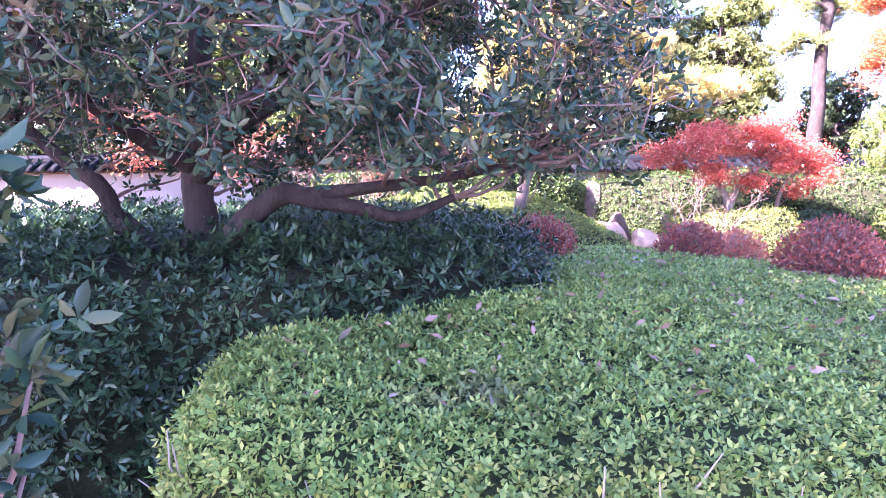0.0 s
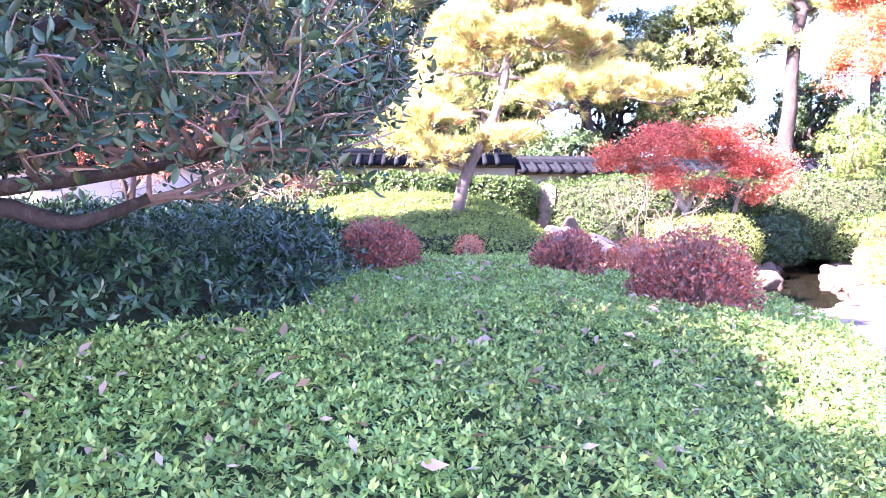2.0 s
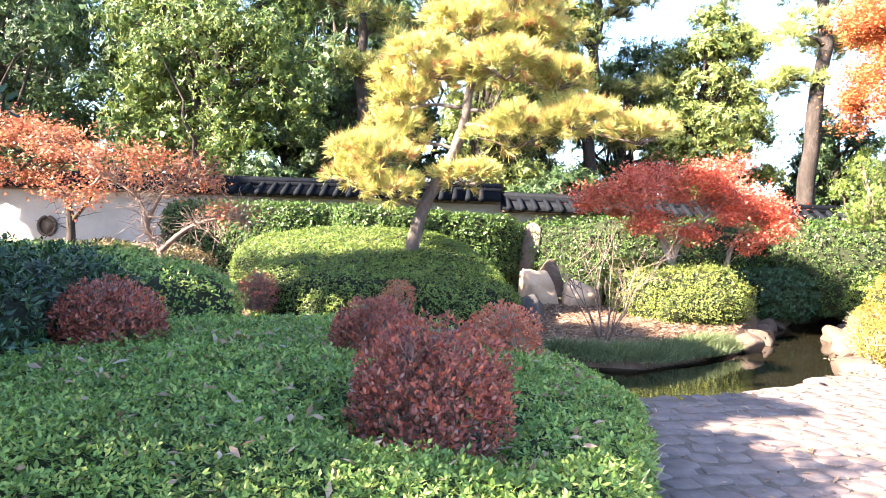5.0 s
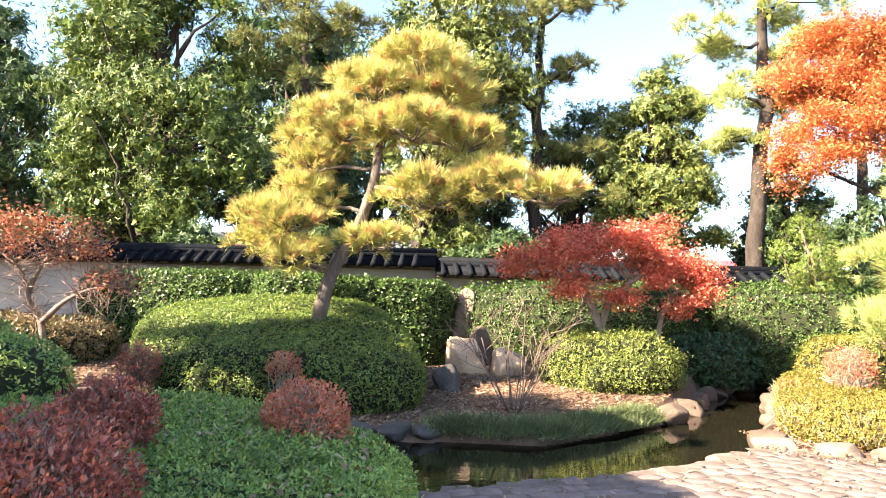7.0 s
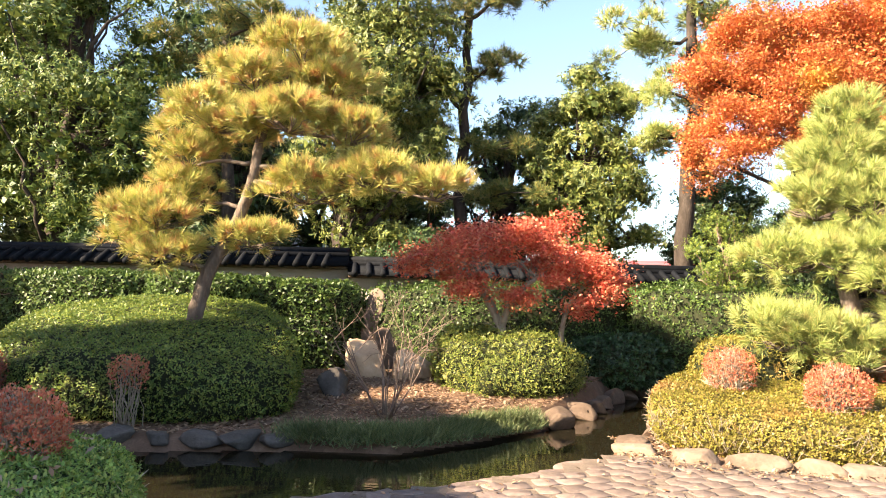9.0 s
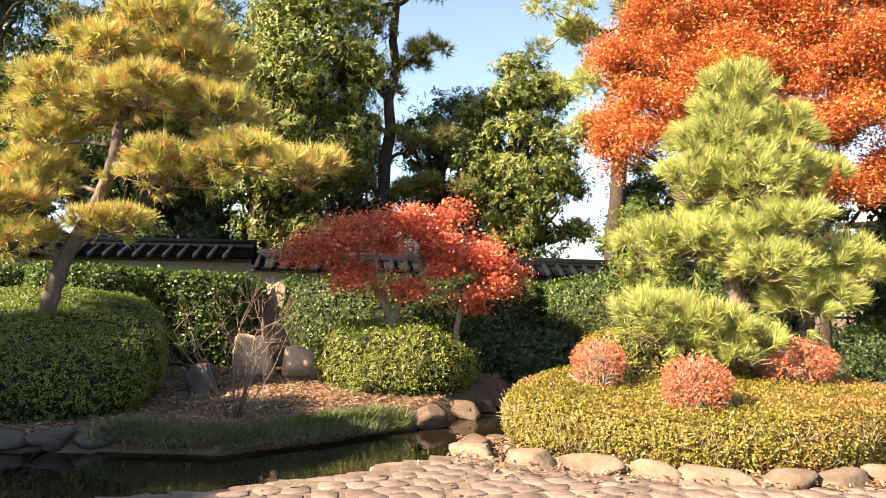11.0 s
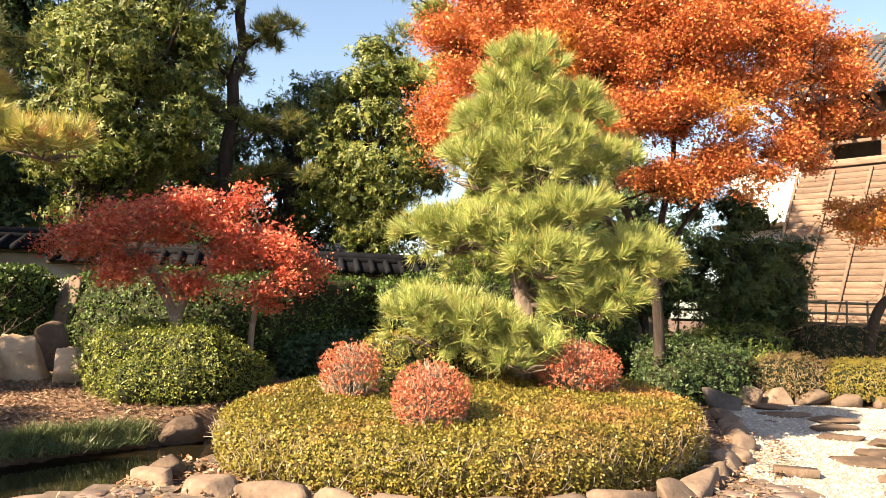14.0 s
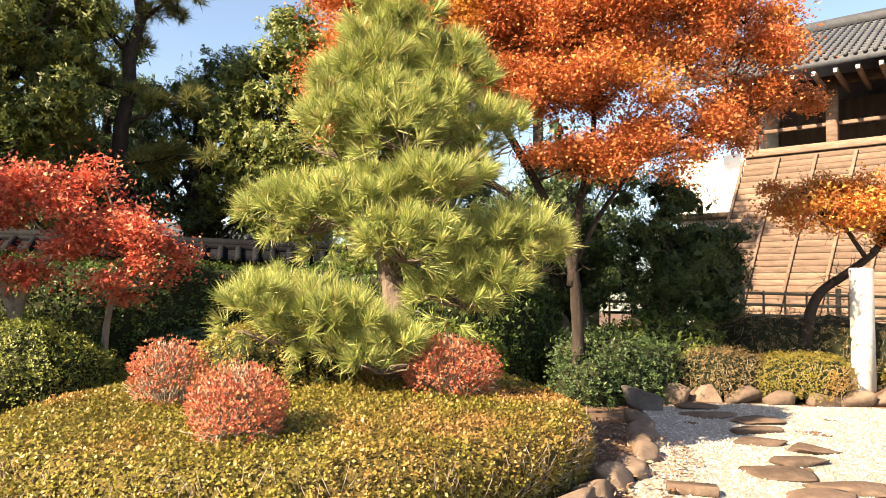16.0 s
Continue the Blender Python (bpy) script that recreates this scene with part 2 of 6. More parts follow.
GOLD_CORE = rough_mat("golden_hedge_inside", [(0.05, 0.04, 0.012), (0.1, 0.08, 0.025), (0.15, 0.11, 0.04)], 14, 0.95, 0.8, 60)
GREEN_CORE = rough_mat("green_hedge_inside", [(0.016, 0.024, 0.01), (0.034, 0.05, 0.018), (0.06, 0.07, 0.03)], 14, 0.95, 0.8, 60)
TILE.node_tree.nodes["Principled BSDF"].inputs["Specular IOR Level"].default_value = 0.06
WATER = water_mat()


# ---- building tools ----
def nrm(a):
    return a / np.maximum(np.linalg.norm(a, axis=-1, keepdims=True), 1e-9)


def mesh_np(name, V, F, mat, smooth=False):
    """A mesh from arrays; F: one (m, k) array of corners or a list of them."""
    if not isinstance(F, list):
        F = [F]
    F = [np.asarray(f, dtype=np.int32) for f in F if len(f)]
    me = bpy.data.meshes.new(name)
    me.vertices.add(len(V))
    me.vertices.foreach_set("co", np.asarray(V, dtype=np.float32).ravel())
    loops = np.concatenate([f.ravel() for f in F])
    tot = np.concatenate([np.full(len(f), f.shape[1], dtype=np.int32) for f in F])
    start = np.concatenate([[0], np.cumsum(tot)[:-1]]).astype(np.int32)
    me.loops.add(len(loops))
    me.loops.foreach_set("vertex_index", loops)
    me.polygons.add(len(tot))
    me.polygons.foreach_set("loop_start", start)
    me.polygons.foreach_set("loop_total", tot)
    if smooth:
        me.polygons.foreach_set("use_smooth", np.ones(len(tot), dtype=bool))
    me.update(calc_edges=True)
    me.materials.append(mat)
    return me


def thing(name, base, label, category, group="", kind=""):
    ob = new(name)
    ob.location = base
    ob.empty_display_size = 0.1
    return tagged(ob, label, category, group, kind)


def part(name, geo, mat, parent, label="", smooth=False, kind=""):
    """One mesh object under a thing; geo = (V, F) in world metres."""
    V, F = geo
    root = Vector((0, 0, 0))
    up = parent
    while up is not None:
        root = root + Vector(up.location)
        up = up.parent
    ob = new(name, mesh_np(name, np.asarray(V) - np.array(root), F, mat, smooth))
    ob.parent = parent
    return tagged(ob, label, "", "", kind)


def solid(name, geo, mat, label, category, group="", kind="", smooth=False):
    """A thing that is one mesh, with its origin at its base."""
    V, F = geo
    V = np.asarray(V, dtype=float)
    base = np.array([V[:, 0].mean(), V[:, 1].mean(), V[:, 2].min()])
    ob = new(name, mesh_np(name, V - base, F, mat, smooth))
    ob.location = base
    return tagged(ob, label, category, group, kind)


def join(geos):
    Vs, Fs, n = [], {}, 0
    for V, F in geos:
        for f in (F if isinstance(F, list) else [F]):
            f = np.asarray(f)
            if len(f):
                Fs.setdefault(f.shape[1], []).append(f + n)
        Vs.append(np.asarray(V, dtype=float))
        n += len(V)
    return np.concatenate(Vs), [np.concatenate(v) for v in Fs.values()]


def tube(pts, radii, sides=8, rng=None, rough=0.0):
    pts = np.asarray(pts, dtype=float)
    radii = np.broadcast_to(np.asarray(radii, dtype=float), (len(pts),))
    tan = nrm(np.gradient(pts, axis=0))
    ref = np.array([0.0, 0.0, 1.0]) if abs(tan[0][2]) < 0.8 else np.array([1.0, 0.0, 0.0])
    u = nrm(np.cross(tan, ref))
    v = np.cross(tan, u)
    a = np.linspace(0, 2 * np.pi, sides, endpoint=False)
    ring = np.cos(a)[None, :, None] * u[:, None, :] + np.sin(a)[None, :, None] * v[:, None, :]
    r = radii[:, None, None]
    if rng is not None and rough:
        r = r * (1 + rough * rng.standard_normal((len(pts), sides, 1)))
    V = (pts[:, None, :] + ring * r).reshape(-1, 3)
    i = np.arange(len(pts) - 1)[:, None] * sides
    j = np.arange(sides)[None, :]
    k = (j + 1) % sides
    F = np.stack([i + j, i + k, i + sides + k, i + sides + j], -1).reshape(-1, 4)
    V = np.concatenate([V, pts[:1], pts[-1:]])
    n0, n1 = len(V) - 2, len(V) - 1
    jj = np.arange(sides)
    cap0 = np.stack([np.full(sides, n0), (jj + 1) % sides, jj], -1)
    last = (len(pts) - 1) * sides
    cap1 = np.stack([np.full(sides, n1), last + jj, last + (jj + 1) % sides], -1)
    return V, [F, np.concatenate([cap0, cap1])]


def bend(a, b, rng, n=7, wob=0.08, sag=0.0):
    """A crooked line from a to b."""
    a, b = np.asarray(a, float), np.asarray(b, float)
    t = np.linspace(0, 1, n)[:, None]
    d = np.linalg.norm(b - a)
    w = np.cumsum(rng.standard_normal((n, 3)), 0) * wob * d / np.sqrt(n)
    w -= w[:1] + (w[-1:] - w[:1]) * t
    p = a + (b - a) * t + w
    p[:, 2] += sag * d * (t * (1 - t))[:, 0]
    return p


def spline(pts, n=24):
    """A smooth line through the given points."""
    p = np.asarray(pts, float)
    q = np.vstack([2 * p[0] - p[1], p, 2 * p[-1] - p[-2]])
    out = []
    m = len(p) - 1
    for s in np.linspace(0, m - 1e-6, n):
        i = int(s)
        f = s - i
        a, b, c, d = q[i], q[i + 1], q[i + 2], q[i + 3]
        out.append(0.5 * (2 * b + (c - a) * f + (2 * a - 5 * b + 4 * c - d) * f * f + (3 * b - a - 3 * c + d) * f ** 3))
    return np.array(out)


def leaves(P, N, length, width, rng, jitter=0.6, size_var=0.3):
    """Pointed leaves, four corners each, slightly folded."""
    n = len(P)
    nn = nrm(N + jitter * rng.standard_normal((n, 3)))
    d = nrm(np.cross(nn, rng.standard_normal((n, 3))))
    s = np.cross(nn, d)
    k = (1 + size_var * rng.standard_normal((n, 1))).clip(0.4, 1.8)
    L, W = length * k, width * k
    a = P - d * L * 0.5
    b = P - s * W * 0.5 + nn * W * 0.18
    c = P + d * L * 0.5
    e = P + s * W * 0.5 + nn * W * 0.18
    V = np.stack([a, b, c, e], 1).reshape(-1, 3)
    return V, np.arange(n * 4).reshape(-1, 4)


def three_corner(P, N, size, rng, jitter=0.8):
    """Small three-cornered maple leaves."""
    n = len(P)
    nn = nrm(N + jitter * rng.standard_normal((n, 3)))
    d = nrm(np.cross(nn, rng.standard_normal((n, 3))))
    e = np.cross(nn, d)
    k = size * (1 + 0.3 * rng.standard_normal((n, 1))).clip(0.4, 1.8)
    V = np.stack([P - d * k * 0.5 - e * k * 0.42, P - d * k * 0.3 + e * k * 0.5, P + d * k * 0.6], 1).reshape(-1, 3)
    return V, np.arange(n * 3).reshape(-1, 3)


def rosettes(P, N, rng, k=5, length=0.035, width=0.014, lift=0.6, tilt=0.35):
    """Whorls of k leaves round a shoot."""
    n = len(P)
    nn = nrm(N + tilt * rng.standard_normal((n, 3)))
    u = nrm(np.cross(nn, rng.standard_normal((n, 3))))
    v = np.cross(nn, u)
    a = (np.arange(k) / k * 2 * np.pi)[None, :] + rng.uniform(0, 6.28, (n, 1)) + 0.3 * rng.standard_normal((n, k))
    t = np.cos(a)[..., None] * u[:, None] + np.sin(a)[..., None] * v[:, None]
    li = (lift + 0.3 * rng.standard_normal((n, k)))[..., None]
    d = nrm(t + li * nn[:, None])
    s = nrm(np.cross(nn[:, None], t))
    L = length * (1 + 0.25 * rng.standard_normal((n, k, 1))).clip(0.4, 1.7)
    W = L * (width / length)
    p = P[:, None]
    up = np.cross(s, d)
    V = np.stack([p + d * L * 0.05, p + d * L * 0.55 - s * W * 0.5 + up * W * 0.12, p + d * L, p + d * L * 0.55 + s * W * 0.5 + up * W * 0.12], 2).reshape(-1, 3)
    return V, np.arange(n * k * 4).reshape(-1, 4)


def blades(P, N, rng, k=5, length=0.055, width=0.022, lift=0.45):
    """Whorls of k curved leaves, each a long hexagon that arches along its length."""
    n = len(P)
    nn = nrm(N + 0.5 * rng.standard_normal((n, 3)))
    u = nrm(np.cross(nn, rng.standard_normal((n, 3))))
    v = np.cross(nn, u)
    a = (np.arange(k) / k * 2 * np.pi)[None, :] + rng.uniform(0, 6.28, (n, 1)) + 0.35 * rng.standard_normal((n, k))
    t = np.cos(a)[..., None] * u[:, None] + np.sin(a)[..., None] * v[:, None]
    d = nrm(t + (lift + 0.35 * rng.standard_normal((n, k)))[..., None] * nn[:, None])
    s = nrm(np.cross(nn[:, None], t))
    up = np.cross(s, d)
    L = length * (1 + 0.22 * rng.standard_normal((n, k, 1))).clip(0.45, 1.6)
    W = L * (width / length)
    p = P[:, None] + d * L * 0.06
    f = up * W * 0.16
    V = np.stack([p, p + d * L * 0.32 - s * W * 0.45 + f, p + d * L * 0.68 - s * W * 0.42 + f * 0.6, p + d * L - up * L * 0.12, p + d * L * 0.68 + s * W * 0.42 + f * 0.6, p + d * L * 0.32 + s * W * 0.45 + f], 2).reshape(-1, 3)
    o = (np.arange(n * k) * 6)[:, None]
    return V, np.concatenate([o + np.array([[0, 1, 2, 3]]), o + np.array([[0, 3, 4, 5]])])


def needles(P, D, rng, k=26, length=0.11, width=0.006, spread=0.55):
    """Tufts of k thin needles each."""
    n = len(P)
    d = nrm(D[:, None] + spread * rng.standard_normal((n, k, 3)))
    s = nrm(np.cross(d, rng.standard_normal((n, k, 3)))) * width * 0.5
    L = length * (1 + 0.2 * rng.standard_normal((n, k, 1))).clip(0.5, 1.5)
    p = P[:, None] + nrm(D)[:, None] * rng.uniform(-0.25, 0.15, (n, k, 1)) * length
    V = np.stack([p - s, p + s, p + d * L], 2).reshape(-1, 3)
    return V, np.arange(n * k * 3).reshape(-1, 3)


def box(x0, x1, y0, y1, z0, z1, c=0.0):
    """A box with its upright and level edges cut back by c."""
    def ring(i, z):
        return [(x0 + i, y0, z), (x1 - i, y0, z), (x1, y0 + i, z), (x1, y1 - i, z), (x1 - i, y1, z), (x0 + i, y1, z), (x0, y1 - i, z), (x0, y0 + i, z)]
    c = max(c, 1e-4)
    inner = lambda z: [(min(max(x, x0 + c), x1 - c), min(max(y, y0 + c), y1 - c), z) for x, y, _ in ring(c, z)]
    V = inner(z0) + ring(c, z0 + c) + ring(c, z1 - c) + inner(z1)
    F = []
    for r in range(3):
        for j in range(8):
            k = (j + 1) % 8
            F.append((r * 8 + j, r * 8 + k, r * 8 + 8 + k, r * 8 + 8 + j))
    return np.array(V, float), [np.array(F), np.array([list(range(7, -1, -1)), list(range(24, 32))])]


def turned(geo, at, rz=0.0, rx=0.0, ry=0.0):
    """geo turned by degrees and moved."""
    M = np.array(Euler((radians(rx), radians(ry), radians(rz))).to_matrix())
    return np.asarray(geo[0]) @ M.T + np.array(at, float), geo[1]


def _ico(level):
    bm = bmesh.new()
    bmesh.ops.create_icosphere(bm, subdivisions=level, radius=1)
    V = np.array([v.co[:] for v in bm.verts])
    F = np.array([[v.index for v in f.verts] for f in bm.faces])
    bm.free()
    return V, F


ICO = {k: _ico(k) for k in (2, 3, 4)}


def rock_geo(seed, at, size, rz=0.0, level=3, sharp=0.35, square=0.75):
    """A boulder: a rounded block broken by noise, flat underneath."""
    V, F = ICO[level]
    V = V.copy()
    V = np.sign(V) * np.abs(V) ** (1 - 0.45 * square)
    out = np.empty_like(V)
    for i, p in enumerate(V):
        q = Vector(p) * 0.9 + Vector((seed * 3.7, seed * 1.3, seed * 2.1))
        k = 1 + sharp * (noise.noise(q) + 0.5 * noise.noise(q * 2.3) + 0.2 * noise.noise(q * 6))
        out[i] = p * k
    cut = np.random.default_rng(seed + 900)
    for _ in range(9):
        q = nrm(cut.standard_normal(3))
        over = np.maximum(0, out @ q - cut.uniform(0.52, 0.8))
        out = out - over[:, None] * q * 0.9
    out[:, 2] = np.maximum(out[:, 2], -0.7)
    return turned((out * np.array(size) * 0.5, F), at, rz)


# ---- shape tools for plants ----
def poly_ring(poly, centre, n):
    """Distance from centre to the outline, at n even angles, smoothed."""
    poly = np.asarray(poly, float) - centre
    ang = np.unwrap(np.arctan2(poly[:, 1], poly[:, 0]))
    if ang[-1] < ang[0]:
        poly, ang = poly[::-1], ang[::-1]
    rad = np.linalg.norm(poly, axis=1)
    o = np.argsort(ang % (2 * np.pi))
    a, r = (ang % (2 * np.pi))[o], rad[o]
    a = np.concatenate([a - 2 * np.pi, a, a + 2 * np.pi])
    r = np.concatenate([r, r, r])
    th = np.linspace(0, 2 * np.pi, n, endpoint=False)
    q = np.interp(th, a, r)
    for _ in range(2):
        q = (np.roll(q, 1) + 2 * q + np.roll(q, -1)) / 4
    return th, q


ROUND = [(0.86, 0.0), (0.97, 0.22), (1.0, 0.45), (0.97, 0.66), (0.88, 0.82), (0.74, 0.93), (0.57, 0.985), (0.4, 1), (0.2, 1)]


CRISP = [(0.04, 0.0), (0.0, 0.3), (-0.01, 0.6), (0.015, 0.8), (0.06, 0.92), (0.13, 0.98), (0.22, 1), 0.84, 0.68, 0.52, 0.4, 0.28, 0.18, 0.08]


def clipped_shell(poly, centre, base, top, n=96, rings=None, lumps=0.03, seed=0):
    """The skin of a clipped shrub over an outline; top(x, y) is its height."""
    centre = np.asarray(centre, float)
    th, R = poly_ring(poly, centre, n)
    rings = (ROUND if rings == "round" else rings) or [(0.97, 0.0), (1.0, 0.25), (1.01, 0.55), (0.995, 0.78), (0.965, 0.92), (0.92, 0.985), (0.85, 1), (0.7, 1), (0.55, 1), (0.4, 1), (0.25, 1), (0.1, 1)]
    V = []
    crisp = rings is CRISP
    for ring in rings:
        f, g = ring if isinstance(ring, tuple) else (ring, 1)
        rad = R * f
        if crisp:
            rad = R - f if isinstance(ring, tuple) else (R - 0.22) * f
        x, y = centre[0] + np.cos(th) * rad, centre[1] + np.sin(th) * rad
        for a, b in zip(x, y):
            w = noise.noise(Vector((a * 1.6, b * 1.6, seed + g * 2))) + 0.5 * noise.noise(Vector((a * 5, b * 5, seed + g * 4)))
            z = base + g * (top(a, b) - base) + (w * lumps if g > 0.3 else 0)
            d = np.array([a, b]) - centre
            d = d / max(np.linalg.norm(d), 1e-6) * w * lumps * (1 if g < 0.95 else 0)
            V.append((a + d[0], b + d[1], z))
    V.append((*centre, base + (top(*centre) - base)))
    V = np.array(V)
    m = len(rings)
    i = np.arange(m - 1)[:, None] * n
    j = np.arange(n)[None, :]
    k = (j + 1) % n
    Q = np.stack([i + j, i + k, i + n + k, i + n + j], -1).reshape(-1, 4)
    jj = np.arange(n)
    T = np.stack([(m - 1) * n + jj, (m - 1) * n + (jj + 1) % n, np.full(n, len(V) - 1)], -1)
    return V, [Q, T]


def scatter(geo, count, rng):
    """Random places and outward directions on a skin, even by area."""
    V, F = geo
    T = []
    for f in F:
        T.append(f[:, :3])
        if f.shape[1] == 4:
            T.append(f[:, [0, 2, 3]])
    T = np.concatenate(T)
    a, b, c = V[T[:, 0]], V[T[:, 1]], V[T[:, 2]]
    cr = np.cross(b - a, c - a)
    ar = np.linalg.norm(cr, axis=1)
    pick = rng.choice(len(T), count, p=ar / ar.sum())
    u, v = rng.random((2, count))
    fl = u + v > 1
    u[fl], v[fl] = 1 - u[fl], 1 - v[fl]
    P = a[pick] + (b - a)[pick] * u[:, None] + (c - a)[pick] * v[:, None]
    return P, nrm(cr)[pick]


def area_of(geo):
    V, F = geo
    return sum((np.linalg.norm(np.cross(V[f[:, 1]] - V[f[:, 0]], V[f[:, 2]] - V[f[:, 0]]), axis=1) * (1.0 if f.shape[1] == 4 else 0.5)).sum() for f in F)


def hedge(name, poly, centre, base, top, leaf, label, density=900, seed=0, lumps=0.03, k=5, length=0.035, width=0.014, twigs=0, n=96, rings=None, category="hedge", core=HEDGE_SHADE_CORE, wild=0.02, near=None):
    """A clipped hedge; near = (centre, radius, density, length) gives finer shoots over one stretch."""
    rng = np.random.default_rng(seed)
    skin = clipped_shell(poly, centre, base, top, n, rings, lumps, seed)
    root = thing(name, (centre[0], centre[1], base), label, category)
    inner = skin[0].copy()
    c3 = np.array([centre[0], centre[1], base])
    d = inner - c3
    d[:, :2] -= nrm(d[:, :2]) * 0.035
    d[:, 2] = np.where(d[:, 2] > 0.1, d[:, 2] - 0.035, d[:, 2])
    # inner shell; its default colour paints the shade seen between the leaves
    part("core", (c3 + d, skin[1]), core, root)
    cnt = int(area_of(skin) * density)
    P, N = scatter(skin, cnt, rng)
    P = P + N * rng.normal(0, wild, (cnt, 1))
    if near:
        (ex, ey), er, dens, fine = near
        P, N = P[np.hypot(P[:, 0] - ex, P[:, 1] - ey) > er], N[np.hypot(P[:, 0] - ex, P[:, 1] - ey) > er]
        Q, M = scatter(skin, int(area_of(skin) * dens), rng)
        ok = np.hypot(Q[:, 0] - ex, Q[:, 1] - ey) <= er
        Q, M = Q[ok], M[ok]
        Q = Q + M * rng.normal(0, wild, (len(Q), 1))
        up = np.array([0, 0, 0.35])
        geo = join([rosettes(P, nrm(N + up), rng, k, length, width), rosettes(Q, nrm(M + up), rng, k, fine, fine * width / length)])
        part("foliage", geo, leaf, root)
    else:
        part("foliage", rosettes(P, nrm(N + np.array([0, 0, 0.35])), rng, k, length, width), leaf, root)
    if twigs:
        P, N = scatter(skin, twigs * 3, rng)
        side = (N[:, 2] < 0.5)
        P, N = P[side][:twigs], N[side][:twigs]
        geos = []
        for p, q in zip(P, N):
            d = nrm(q * 0.4 + np.array([0, 0, 0.7]) + 0.4 * rng.standard_normal(3))
            geos.append(tube([p - d * 0.1 - q * 0.02, p + q * 0.012, p + d * 0.09], [0.004, 0.003, 0.0015], 4))
        if geos:
            part("twigwork", join(geos), PALE_TWIG, root, "bare pale twigs", kind="stuff")
    return root


def ball_bush(name, at, r, h, leaf, label, seed, stem=0.0, count=2600, group="red balls", tw=PALE_TWIG, size=0.024):
    """A clipped round shrub: a fan of bare twigs under a dome of small upright leaves."""
    rng = np.random.default_rng(seed)
    root = thing(name, at, label, "shrub", group)
    at = np.array(at, float)
    geos = []
    mid = at + np.array([0, 0, stem])
    for i in range(26 if stem > 0.3 else 130):
        a, e = rng.uniform(0, 6.283), rng.uniform(0.05, 1.45)
        tip = mid + np.array([np.cos(a) * np.cos(e) * r * 0.95, np.sin(a) * np.cos(e) * r * 0.95, max(np.sin(e), 0.1) * h * 0.95])
        foot = at + np.array([rng.normal(0, 0.03 + 0.1 * r), rng.normal(0, 0.03 + 0.1 * r), 0])
        geos.append(tube(bend(foot, tip, rng, 5, 0.12, 0.1), np.linspace(0.0055, 0.002, 5), 4))
        for _ in range(2):
            q = foot + (tip - foot) * rng.uniform(0.5, 0.9)
            geos.append(tube([q, q + nrm(tip - foot + 0.5 * r * rng.standard_normal(3)) * r * 0.4], [0.003, 0.0015], 3))
    part("twigwork", join(geos), tw, root, "bare grey twigs", kind="stuff")
    count = int(count * 0.95)
    a = rng.uniform(0, 6.283, count)
    z = rng.uniform(-0.25, 1, count)
    s = (z + 0.25) / 1.25
    w = np.where(s < 0.5, 0.74 + 0.26 * np.sin(np.pi * s), np.maximum(1 - np.abs((s - 0.5) / 0.5) ** 2.1, 0.0) ** 0.5)
    lump = np.array([1 + 0.1 * noise.noise(Vector((np.cos(q) * 2, np.sin(q) * 2, t * 2 + seed))) for q, t in zip(a, z)])
    N = nrm(np.stack([np.cos(a) * w, np.sin(a) * w, z + 0.1], -1))
    sh = rng.uniform(0.72, 1.03, count) * lump
    P = mid + np.stack([np.cos(a) * w * r, np.sin(a) * w * r, (z * 0.85 + 0.15) * h], -1) * sh[:, None]
    keep = rng.random(count) < np.where(z < 0.1, 0.25, np.where(z < 0.4, 0.6, 1.0))
    part("foliage", rosettes(P[keep], nrm(N[keep] + np.array([0, 0, 0.8])), rng, 4, size, size * 0.42, 1.2), leaf, root)
    return root


def blob_points(c, r, n, rng, up=0.15):
    """Places near the skin of an uneven ellipsoid, and outward directions."""
    d = nrm(rng.standard_normal((n, 3)) + np.array([0, 0, up]))
    k = rng.uniform(0.55, 1.05, (n, 1)) ** 0.7
    return np.asarray(c) + d * np.asarray(r) * k, d


